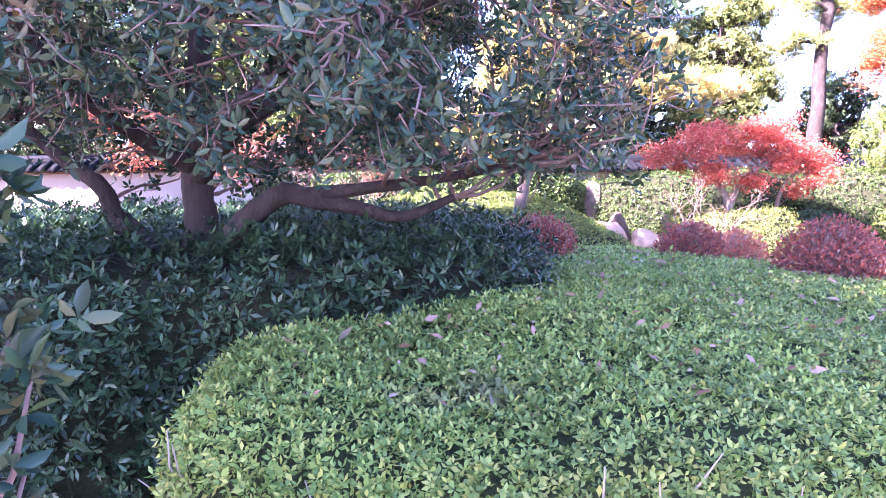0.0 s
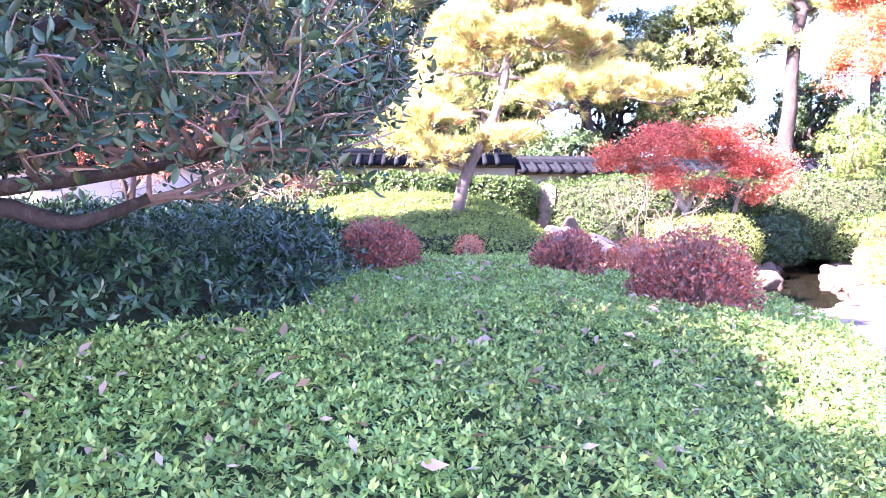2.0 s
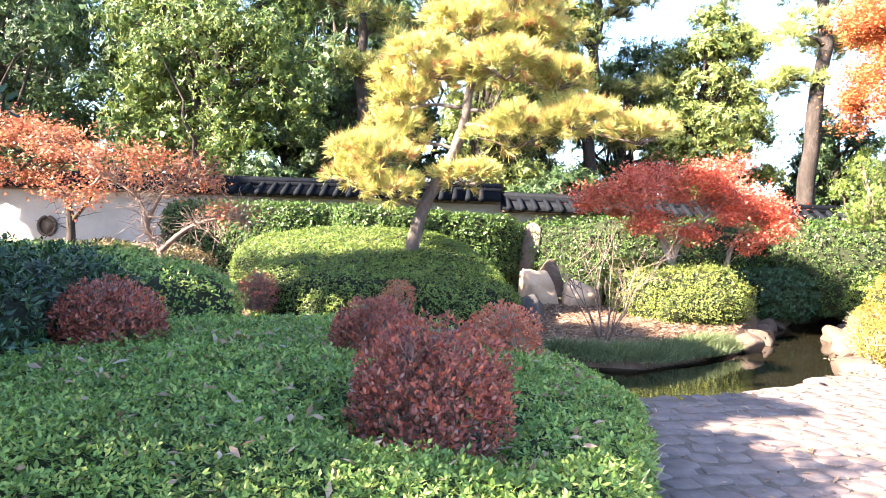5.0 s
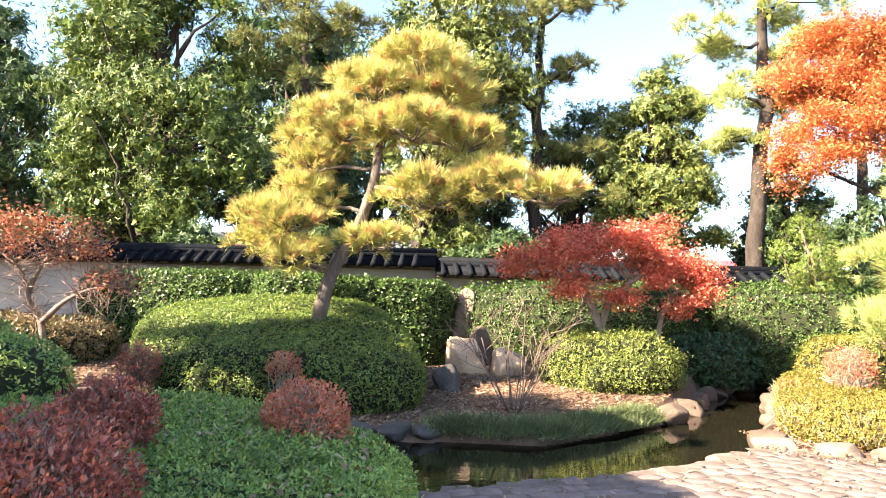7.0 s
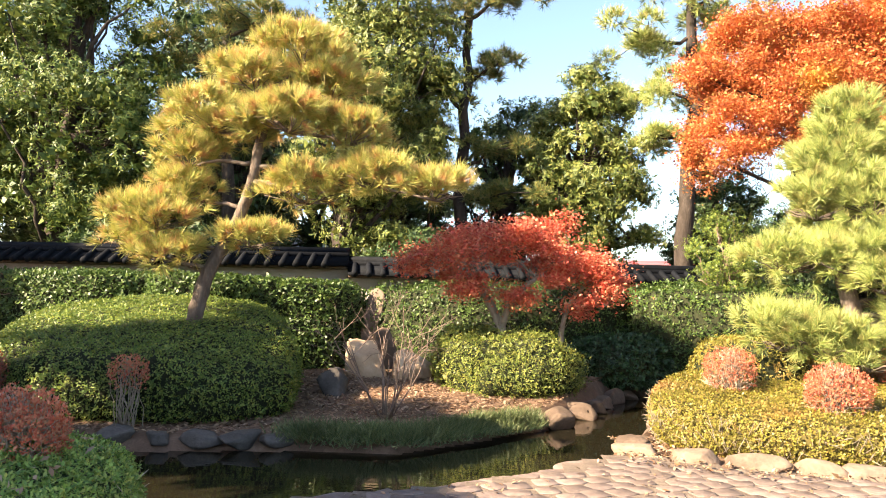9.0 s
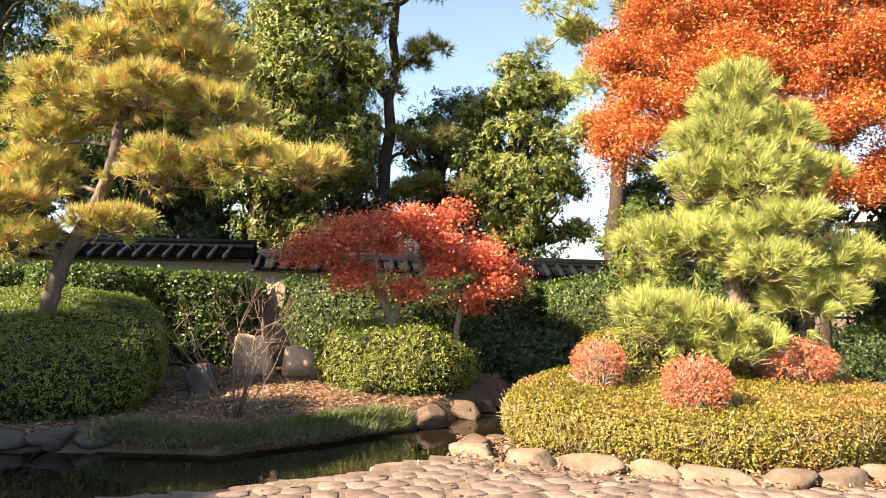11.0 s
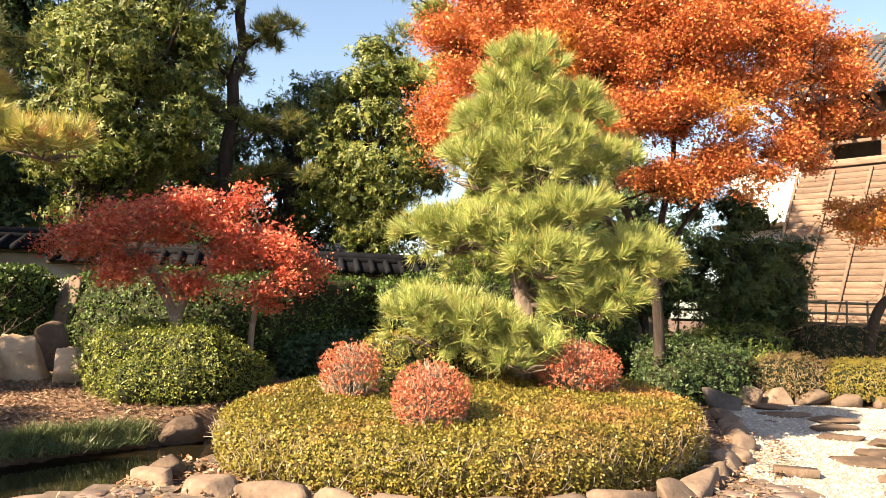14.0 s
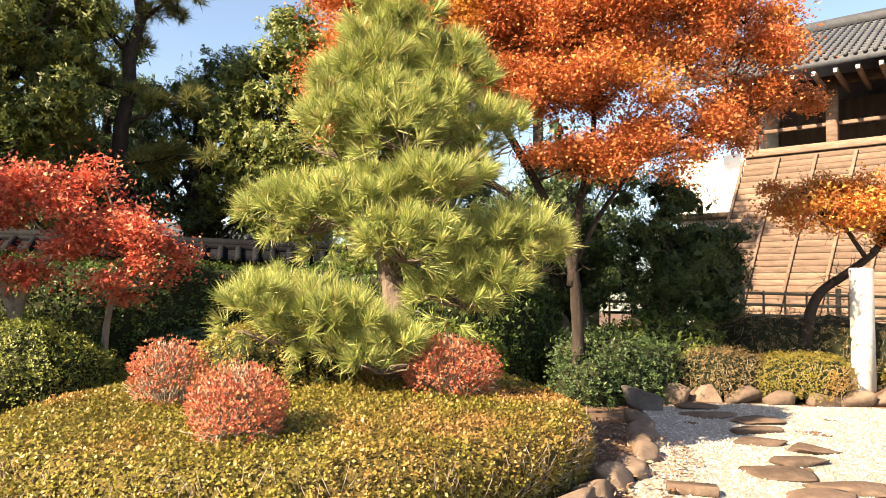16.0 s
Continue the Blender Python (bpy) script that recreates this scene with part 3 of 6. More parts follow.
def broad_tree(name, base, trunk_top, crown, leaf, bark, label, seed, n_leaves=30000, n_blobs=46, size=0.1, trunk_r=0.16, blob=(0.2, 0.36), taper=0.0, category="tree", width=0.42, inside=True):
    """Trunk, limbs and a crown of leaf clumps; crown = (centre, radii). taper narrows it upwards."""
    rng = np.random.default_rng(seed)
    root = thing(name, base, label, category)
    c, R = np.array(crown[0], float), np.array(crown[1], float)
    base, tt = np.array(base, float), np.array(trunk_top, float)
    line = bend(base, tt, rng, 12, 0.04)
    geos = [tube(line, np.linspace(trunk_r * 1.25, trunk_r * 0.45, 12), 10, rng, 0.05)]
    blobs = []
    for i in range(n_blobs):
        d = nrm(rng.standard_normal(3))
        p = d * rng.uniform(0.45, 0.85)
        shrink = 1 - taper * max(0.0, (p[2] + 0.6) / 1.6)
        q = c + p * R * np.array([shrink, shrink, 1])
        r = rng.uniform(*blob) * R.mean()
        blobs.append((q, np.array([r * 1.15, r * 1.15, r * 0.85])))
        if i % 2 == 0:
            k = rng.uniform(0.3, 0.95)
            s = line[int(k * 11)]
            if s[2] < q[2] + R[2] * 0.6:
                geos.append(tube(bend(s, q, rng, 7, 0.1, 0.1), np.linspace(trunk_r * 0.38, 0.015, 7), 6))
    part("trunk", join(geos), bark, root, smooth=True)
    sprays = int(n_leaves * 0.8 / 6) // n_blobs + 1
    Ps, Ns, Is = [], [], []
    for q, r in blobs:
        P, N = blob_points(q, r, sprays, rng, 0.3)
        Ps.append(P)
        Ns.append(N)
        Is.append(q + nrm(rng.standard_normal((sprays // 2 + 1, 3))) * r * rng.uniform(0.1, 0.5, (sprays // 2 + 1, 1)))
    P, N = np.concatenate(Ps), np.concatenate(Ns)
    N = nrm(N + 0.5 * nrm(P - c))
    inner = np.concatenate(Is)
    geo = rosettes(P, N, rng, 6, size * 1.05, size * 0.34 * width / 0.42, -0.2, 0.5)
    if inside:
        geo = join([geo, leaves(inner, nrm(inner - c), size * 2.2, size * 1.3, rng, 0.9)])
    part("crown", geo, leaf, root)
    return root


def layered_maple(name, base, limbs, sprays, leaf, bark, label, seed, per_area=900, size=0.05, bare=0):
    """A maple with leaves in flat tiers. limbs: lines with radii; sprays: (centre, rx, ry, thickness)."""
    rng = np.random.default_rng(seed)
    root = thing(name, base, label, "tree")
    geos = []
    nodes = []
    for pts, r0, r1 in limbs:
        ln = spline(pts, 6 * len(pts))
        geos.append(tube(ln, np.linspace(r0, r1, len(ln)), 8, rng, 0.05))
        nodes.append(ln[len(ln) // 3:])
    nodes = np.concatenate(nodes)
    Ps = []
    for (c, rx, ry, th) in sprays:
        c = np.array(c, float)
        near = nodes[np.argmin(np.linalg.norm(nodes - c, axis=1))]
        n = int(per_area * rx * ry * 3.14)
        hub = c + np.array([0, 0, -th * 0.5])
        geos.append(tube(bend(near, hub, rng, 6, 0.08), np.linspace(0.022, 0.01, 6), 5))
        for _ in range(7):
            a = rng.uniform(0, 6.283)
            k = rng.uniform(0.5, 0.95)
            e = c + np.array([np.cos(a) * rx * k, np.sin(a) * ry * k, rng.normal(0, th * 0.3)])
            geos.append(tube(bend(hub, e, rng, 5, 0.1, 0.15), np.linspace(0.009, 0.003, 5), 4))
        m = max(6, int(9 * rx * ry / 0.3))
        for _ in range(m):
            a, k = rng.uniform(0, 6.283), np.sqrt(rng.random())
            q = c + np.array([np.cos(a) * rx * k, np.sin(a) * ry * k, rng.normal(0, th * 0.35) + th * 0.35 * (1 - k * k) - 0.12 * k * rx])
            s = rng.uniform(0.1, 0.24) * max(rx, 0.5) ** 0.5
            p = q + rng.standard_normal((n // m, 3)) * np.array([s, s, s * 0.6])
            Ps.append(p)
    P = np.concatenate(Ps)
    for _ in range(bare):
        s = nodes[rng.integers(len(nodes))]
        d = nrm(rng.standard_normal(3) + np.array([0, 0, 0.5]))
        e = s + d * rng.uniform(0.2, 0.5)
        geos.append(tube(bend(s, e, rng, 5, 0.15), np.linspace(0.006, 0.002, 5), 4))
    part("branchwork", join(geos), bark, root, smooth=True, kind="stuff")
    N = np.tile(np.array([[0, 0, 1.0]]), (len(P), 1))
    part("foliage", three_corner(P, N, size, rng), leaf, root)
    return root


PAD_SHAPE = np.array([0.92, 0.92, 1.15])


def cloud_pine(name, base, trunk, pads, leaf, bark, label, seed, density=240, k=26, length=0.12, width=0.007, trunk_r=(0.13, 0.04), under=0.25):
    """A trained garden pine: a leaning trunk and tufted pads. pads: (centre, rx, ry, rz)."""
    rng = np.random.default_rng(seed)
    root = thing(name, base, label, "pine tree")
    ln = spline(trunk, 8 * len(trunk))
    part("trunk", tube(ln, np.linspace(trunk_r[0], trunk_r[1], len(ln)), 12, rng, 0.06), bark, root, smooth=True)
    geos, Ps, Ds = [], [], []
    for (c, rx, ry, rz) in pads:
        c = np.array(c, float)
        rx, ry, rz = np.array([rx, ry, rz]) * PAD_SHAPE
        below = ln[ln[:, 2] < c[2] + 0.15]
        near = (below if len(below) else ln)[np.argmin(np.linalg.norm((below if len(below) else ln) - c, axis=1))]
        hub = c - np.array([0, 0, rz * 0.6])
        geos.append(tube(bend(near, hub, rng, 8, 0.07, 0.1), np.linspace(0.035, 0.015, 8), 6))
        lobes = [(c + np.array([math.cos(g) * rx * 0.5, math.sin(g) * ry * 0.5, rng.normal(0, rz * 0.3)]), rng.uniform(0.5, 0.75)) for g in rng.uniform(0, 6.283) + np.arange(4) * 1.57 + rng.normal(0, 0.3, 4)] + [(c + np.array([0, 0, rz * 0.25]), 0.7)]
        for _ in range(12):
            a, q = rng.uniform(0, 6.283), rng.uniform(0.5, 0.95)
            e = c + np.array([np.cos(a) * rx * q, np.sin(a) * ry * q, -rz * 0.2])
            geos.append(tube(bend(hub, e, rng, 5, 0.12), np.linspace(0.012, 0.004, 5), 4))
        for mid, k2 in lobes:
            ax, ay, az = rx * k2, ry * k2, rz * (0.35 + 0.65 * k2)
            n = int(density * 0.62 * (ax * ay * 3.14 + 2.2 * az * (ax + ay)))
            d = nrm(rng.standard_normal((n, 3)))
            flip = rng.random(n) > under
            d[:, 2] = np.where(flip, np.abs(d[:, 2]), d[:, 2])
            w = 1 + 0.35 * np.array([noise.noise(Vector(x * 2.6) + Vector(mid)) for x in d])[:, None]
            Ps.append(mid + d * np.array([ax, ay, az]) * w * rng.uniform(0.88, 1.0, (n, 1)))
            Ds.append(nrm(d + np.array([0, 0, 0.65])))
    part("branchwork", join(geos), bark, root)
    part("foliage", needles(np.concatenate(Ps), np.concatenate(Ds), rng, k, length, width, 0.5), leaf, root)
    return root


def tall_pine(name, base, top, tufts, label, seed, leaf=NEEDLE_FAR, trunk_r=0.2, wob=0.03, density=70, k=12, length=0.19, width=0.016):
    """A tall old pine with ragged pads. tufts: (x, y, z, r)."""
    rng = np.random.default_rng(seed)
    root = thing(name, base, label, "pine tree")
    ln = bend(base, top, rng, 14, wob)
    geos = [tube(ln, np.linspace(trunk_r, trunk_r * 0.35, 14), 10, rng, 0.05)]
    Ps, Ds = [], []
    for x, y, z, r in tufts:
        c = np.array([x, y, z], float)
        near = ln[np.argmin(np.abs(ln[:, 2] - (z - 0.3)))]
        geos.append(tube(bend(near, c, rng, 8, 0.1, -0.1), np.linspace(0.06, 0.02, 8), 6))
        for _ in range(9):
            q = c + rng.standard_normal(3) * np.array([r, r, r * 0.35]) * 0.55
            geos.append(tube(bend(c, q, rng, 4, 0.1), np.linspace(0.02, 0.008, 4), 4))
            n = int(density * r)
            d = nrm(rng.standard_normal((n, 3)) + np.array([0, 0, 0.5]))
            Ps.append(q + d * np.array([r, r, r * 0.6]) * 0.42 * rng.uniform(0.5, 1, (n, 1)))
            Ds.append(nrm(d + np.array([0, 0, 0.6])))
    part("trunk", join(geos), DARK_BARK, root, smooth=True)
    part("foliage", needles(np.concatenate(Ps), np.concatenate(Ds), rng, k, length, width, 0.6), leaf, root)
    return root


# ---- ground, water, paving, gravel ----
FAR_SHORE = [(0.4, 9.9), (1.2, 9.85), (2.0, 9.75), (3.4, 10.0), (4.4, 10.0), (5.3, 10.9), (6.15, 11.87), (6.9, 13.4), (7.3, 14.6), (8.3, 16.1), (9.2, 17.2)]
NEAR_SHORE = [(10.0, 16.8), (9.2, 15.6), (8.3, 14.2), (7.6, 12.6), (7.1, 11.2), (6.75, 10.25), (6.35, 9.65), (5.83, 9.0), (5.2, 8.5), (4.0, 7.92), (3.2, 7.52), (1.9, 7.45), (0.6, 8.4)]
POND = np.array(FAR_SHORE + NEAR_SHORE)
WATER_Z = -0.13


def poly_dist(X, Y, poly):
    """Distance to an outline, negative inside."""
    d = np.full(X.shape, 1e9)
    inside = np.zeros(X.shape, bool)
    for (ax, ay), (bx, by) in zip(poly, np.roll(poly, -1, 0)):
        ex, ey = bx - ax, by - ay
        t = np.clip(((X - ax) * ex + (Y - ay) * ey) / (ex * ex + ey * ey), 0, 1)
        d = np.minimum(d, np.hypot(X - ax - t * ex, Y - ay - t * ey))
        cross = (ay > Y) != (by > Y)
        with np.errstate(divide="ignore", invalid="ignore"):
            inside ^= cross & (X < (bx - ax) * (Y - ay) / (by - ay) + ax)
    return np.where(inside, -d, d)


def smooth01(x):
    x = np.clip(x, 0, 1)
    return x * x * (3 - 2 * x)


def land(X, Y):
    """Height of the ground, without the pond."""
    X, Y = np.asarray(X, float), np.asarray(Y, float)
    far = smooth01((Y - 10.2) / 4.5) * smooth01((9.5 - X) / 2.5) * 0.22
    right = smooth01((Y - 15.0) / 3.2) * smooth01((X - 12.6) / 1.2) * 0.75
    left = smooth01((0.2 - X) / 2.0) * smooth01((Y - 7) / 3) * 0.3
    return far + right * smooth01((40 - Y) / 10) + left * smooth01((40 - Y) / 10)


def ground_z(x, y):
    return float(land(np.array([x]), np.array([y]))[0])


gx = np.concatenate([[-900, -300, -120, -60, -30, -18, -12], np.arange(-8, 20.01, 0.16), [22, 26, 32, 45, 80, 160, 320, 900]])
gy = np.concatenate([[-900, -300, -120, -60, -30, -16, -8], np.arange(-4, 22.01, 0.16), [24, 27, 32, 45, 80, 160, 320, 900]])
GX, GY = np.meshgrid(gx, gy)
pd = poly_dist(GX, GY, POND)
GZ = land(GX, GY)
jig = np.array([0.025 * noise.noise(Vector((x * 1.3, y * 1.3, 0))) for x, y in zip(GX.ravel(), GY.ravel())]).reshape(GX.shape)
GZ = GZ + jig * smooth01((GY - 9.5) / 1.0) * (np.abs(GX) < 40)
GZ = np.where(pd < 0.28, np.minimum(GZ, -0.42 + smooth01((pd + 0.25) / 0.5) * (GZ + 0.42)), GZ)
nx, ny = len(gx), len(gy)
ii = (np.arange(ny - 1)[:, None] * nx + np.arange(nx - 1)[None, :]).ravel()
gF = np.stack([ii, ii + 1, ii + nx + 1, ii + nx], -1)
ground = new("ground", mesh_np("ground", np.stack([GX.ravel(), GY.ravel(), GZ.ravel()], -1), gF, SOIL, True))
tagged(ground, "brown garden soil scattered with dry leaves", "ground", kind="structure")


def grid_sheet(poly, step, z):
    """A level sheet cut to an outline, made of small squares."""
    poly = np.asarray(poly, float)
    x = np.arange(poly[:, 0].min(), poly[:, 0].max() + step, step)
    y = np.arange(poly[:, 1].min(), poly[:, 1].max() + step, step)
    X, Y = np.meshgrid(x, y)
    n = len(x)
    F = (np.arange(len(y) - 1)[:, None] * n + np.arange(n - 1)[None, :]).ravel()
    cx, cy = X.ravel()[F] + step / 2, Y.ravel()[F] + step / 2
    F = F[poly_dist(cx, cy, poly) < 0]
    V = np.stack([X.ravel(), Y.ravel(), np.full(X.size, z)], -1)
    return V, np.stack([F, F + 1, F + n + 1, F + n], -1)


pond_area = np.array(POND)
wc = pond_area.mean(0)
water = new("water", mesh_np("water", *grid_sheet(wc + (pond_area - wc) * 1.04, 0.1, WATER_Z), WATER, True))
tagged(water, "still brownish garden stream reflecting the trees", "water", kind="structure")

# kerb round the planted island, on to the back of the garden
KERB = spline([(6.62, 9.95, 0), (6.9, 9.62, 0), (7.4, 9.36, 0), (7.9, 9.18, 0), (8.5, 9.04, 0), (9.2, 9.0, 0), (9.85, 9.16, 0), (10.5, 9.55, 0), (11.1, 10.35, 0), (11.75, 11.35, 0), (12.2, 12.5, 0), (12.55, 13.7, 0)], 200)[:, :2]

PAVE = [(-14, -6), (14, -6), (14, 5.5), (11.4, 10.2), (10.4, 9.4), (9.8, 9.08), (9.2, 8.93), (8.5, 8.97), (7.9, 9.1), (7.4, 9.28), (6.85, 9.55), (6.4, 9.5), (5.88, 8.84), (5.25, 8.34), (4.03, 7.75), (3.2, 7.34), (1.9, 7.25), (0.0, 7.3), (-3, 1.2), (-14, 1.2)]
pave_bed = new("paving_bed", mesh_np("paving_bed", *grid_sheet(PAVE, 0.2, 0.018), MORTAR))
tagged(pave_bed, "sandy joints between the paving stones", "pavement", kind="structure")
GRAVEL_AREA = [(11.4, 9.3), (12.0, 6.5), (30, 6.5), (30, 14.9), (16.5, 14.95), (15.4, 15.05), (14.5, 15.25), (13.6, 15.0), (12.9, 14.4), (12.5, 13.2), (12.1, 12.1), (11.75, 11.2), (11.3, 10.4)]
gravel = new("gravel_court", mesh_np("gravel_court", *grid_sheet(GRAVEL_AREA, 0.1, 0.012), GRAVEL))
tagged(gravel, "pale white gravel court", "gravel", kind="structure")

# ---- boundary wall with a tiled cap ----
WALL_A = [(-16.0, 15.4), (2.6, 16.2), 2.02]
WALL_B = [(2.6, 16.2), (13.6, 18.42), 1.86]
round_tile = None


def garden_wall(name, spec):
    global round_tile
    (x0, y0), (x1, y1), h = spec
    L = math.hypot(x1 - x0, y1 - y0)
    rz = math.degrees(math.atan2(y1 - y0, x1 - x0))
    root = thing(name, (x0, y0, 0), "pale plastered garden wall with a dark tiled cap", "wall", kind="structure")
    root.rotation_euler = (0, 0, radians(rz))

    def sub(nm, geo, mat, smooth=False):
        ob = new(nm, mesh_np(nm, geo[0], geo[1], mat, smooth))
        ob.parent = root
        return ob
    sub("plaster", box(0, L, 0, 0.32, -0.3, h, 0.01), PLASTER)
    sub("footing", box(-0.01, L + 0.01, -0.04, 0.36, -0.3, 0.35, 0.015), ROCK)
    sub("eave_board", box(0.01, L - 0.01, -0.16, 0.48, h + 0.003, h + 0.05, 0.008), BEAM_WOOD)
    V = np.array([(0, -0.3, h + 0.06), (0, 0.16, h + 0.3), (0, 0.62, h + 0.06), (L, -0.3, h + 0.06), (L, 0.16, h + 0.3), (L, 0.62, h + 0.06)])
    sub("tile_bed", (V, [np.array([[0, 3, 4, 1], [1, 4, 5, 2], [0, 2, 5, 3]]), np.array([[0, 1, 2], [3, 5, 4]])]), TILE)
    sub("ridge", tube([(0, 0.16, h + 0.35), (L / 2, 0.16, h + 0.35), (L, 0.16, h + 0.35)], 0.085, 10), TILE, True)
    sub("ridge_course", box(0.0, L, 0.06, 0.26, h + 0.25, h + 0.33, 0.01), TILE)
    if round_tile is None:
        g = tube([(0, -0.33, 0.055), (0, -0.08, 0.185), (0, 0.14, 0.3)], [0.062, 0.058, 0.055], 8)
        round_tile = mesh_np("roof_tile", g[0], g[1], TILE, True)
    for i in range(int(L / 0.27)):
        t = new("roof_tile", round_tile)
        t.location = (0.13 + i * 0.27, 0, h + 0.005)
        t.parent = root
    return root


garden_wall("wall_north", WALL_A)
garden_wall("wall_north_east", WALL_B)

vent = thing("wall_vent", (-7.0, 15.79, 1.25), "round dark vent ring set in the pale wall", "vent")
_a = np.linspace(0, 2 * np.pi, 25)
part("ring", tube(np.stack([-7.0 + 0.2 * np.cos(_a), np.full(25, 15.76), 1.25 + 0.2 * np.sin(_a)], -1), 0.035, 8), ROCK, vent, smooth=True)
part("recess", tube([(-7.0, 15.775, 1.25), (-7.0, 15.79, 1.25)], 0.19, 20), BEAM_WOOD, vent)

# ---- large hedges ----
HEDGE1 = [(-0.32, 1.95), (-0.26, 1.64), (0.15, 1.5), (0.8, 1.52), (1.4, 1.68), (2.0, 2.03), (2.5, 2.52), (3.0, 3.28), (3.38, 4.1), (3.58, 5.0), (3.62, 5.7), (3.52, 6.5), (3.22, 7.12), (2.3, 7.25), (1.4, 6.95), (0.95, 6.2), (0.82, 5.4), (0.85, 4.4), (0.88, 3.4), (0.75, 2.9), (0.4, 2.65), (0.0, 2.45), (-0.26, 2.28)]


def HEDGE1_TOP(x, y):
    """Height of the hedge: lower towards the paving, with a hollow round the large ball shrub."""
    front = max(0.0, 3.1 - (y - 0.45 * (x - 1.2)))
    hollow = math.exp(-(math.hypot(x - 2.64, y - 4.3) / 0.43) ** 6)
    return 0.775 - 0.13 * max(0.0, x - 1.7) - 0.14 * front - 0.025 * max(0.0, y - 4.2) - 0.22 * hollow + 0.02 * math.sin(x * 2.7 + y * 2.1)


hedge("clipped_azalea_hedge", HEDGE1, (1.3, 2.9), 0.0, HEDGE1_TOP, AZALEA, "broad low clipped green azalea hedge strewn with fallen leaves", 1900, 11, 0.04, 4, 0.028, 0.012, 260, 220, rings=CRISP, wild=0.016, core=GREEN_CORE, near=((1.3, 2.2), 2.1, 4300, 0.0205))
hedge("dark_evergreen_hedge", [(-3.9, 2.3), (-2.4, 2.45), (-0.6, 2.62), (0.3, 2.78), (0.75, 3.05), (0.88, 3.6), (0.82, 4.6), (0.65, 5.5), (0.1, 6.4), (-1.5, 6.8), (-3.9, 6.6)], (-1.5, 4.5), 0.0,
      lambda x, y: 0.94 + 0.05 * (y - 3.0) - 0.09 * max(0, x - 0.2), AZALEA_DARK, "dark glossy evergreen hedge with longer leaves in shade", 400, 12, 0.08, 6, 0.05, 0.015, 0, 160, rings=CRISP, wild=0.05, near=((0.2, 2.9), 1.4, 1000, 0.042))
MOUND_TOP = lambda x, y: 0.86 + 0.2 * (min(max(y - 10.8, 0), 3.0)) - 0.05 * abs(x - 0.6) - 0.12 * max(0, x - 1.8)
hedge("clipped_mound_hedge", [(-1.0, 11.6), (-0.4, 10.75), (0.5, 10.4), (1.5, 10.3), (2.5, 10.55), (3.02, 11.1), (2.85, 11.9), (2.5, 12.9), (2.1, 13.8), (1.0, 14.2), (-1.0, 14.2), (-1.7, 13.4), (-1.5, 12.4)], (0.8, 12.2), 0.02,
      MOUND_TOP, MOUND_LEAF, "rounded clipped azalea mound, sunlit on top", 1000, 13, 0.06, 3, 0.032, 0.017, 0, 120, wild=0.02, rings=[(0.93, 0.0), (0.98, 0.2), (1.0, 0.45), (0.995, 0.66), (0.975, 0.8), (0.94, 0.89), (0.87, 0.95), (0.74, 0.99), (0.55, 1), (0.35, 1), (0.15, 1)])
hedge("wall_hedge", [(-3.9, 14.55), (-2.5, 14.45), (-0.5, 14.5), (1.5, 14.7), (2.6, 15.0), (3.0, 15.4), (3.0, 15.9), (2.0, 15.95), (0, 15.85), (-3.6, 15.65), (-4.0, 15.2)], (-0.2, 15.2), 0.15,
      lambda x, y: 1.78 - 0.035 * max(0, x) , WALL_HEDGE_LEAF, "tall clipped evergreen hedge in front of the wall", 520, 14, 0.09, 3, 0.06, 0.034, 0, 150, wild=0.03,
      rings=[(0.97, 0.0), (0.98, 0.2), (1.0, 0.4), (1.0, 0.6), (1.0, 0.8), (0.98, 0.93), (0.94, 1), (0.7, 1), (0.4, 1), (0.15, 1)])
ISLAND = [(7.05, 10.15), (7.45, 9.72), (8.0, 9.48), (8.6, 9.36), (9.4, 9.38), (10.2, 9.65), (10.8, 10.15), (11.15, 10.8), (11.2, 11.5), (10.9, 12.3), (10.1, 12.9), (8.9, 12.8), (7.9, 12.2), (7.3, 11.2)]
ISLAND_TOP = lambda x, y: 0.44 + 0.085 * max(0.0, min(y - 9.7, 2.6)) + 0.03 * math.sin(x * 2.1)
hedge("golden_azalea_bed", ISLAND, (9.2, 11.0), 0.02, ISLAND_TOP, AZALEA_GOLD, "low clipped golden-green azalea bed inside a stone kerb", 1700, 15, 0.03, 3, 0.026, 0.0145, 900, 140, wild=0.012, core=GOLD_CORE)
hedge("golden_azalea", [(7.95, 11.9), (8.2, 11.45), (8.8, 11.35), (9.3, 11.7), (9.25, 12.4), (8.6, 12.75), (8.05, 12.5)], (8.6, 12.05), 0.1, lambda x, y: 1.04, AZALEA_GOLD, "taller golden-green azalea behind the low bed", 1000, 30, 0.06, 3, 0.03, 0.015, 0, 60, wild=0.02, rings="round")
hedge("lime_azalea", [(4.75, 13.2), (5.15, 12.75), (5.8, 12.65), (6.35, 12.9), (6.6, 13.5), (6.5, 14.2), (5.9, 14.5), (5.1, 14.3), (4.75, 13.8)], (5.65, 13.45), 0.05,
      lambda x, y: 0.93 - 0.04 * abs(x - 5.6), LIME_LEAF, "round bright-green azalea beneath the red maple", 1300, 16, 0.26, 3, 0.034, 0.017, 0, 80, wild=0.055, rings="round")
hedge("small_azalea", [(4.45, 14.3), (4.75, 13.9), (5.2, 13.8), (5.6, 14.2), (5.5, 14.8), (4.7, 14.9)], (5.0, 14.35), 0.1, lambda x, y: 0.98, LIME_LEAF, "green azalea beside the boulders", 560, 17, 0.08, 5, 0.05, 0.024, 0, 60, wild=0.03, rings="round")
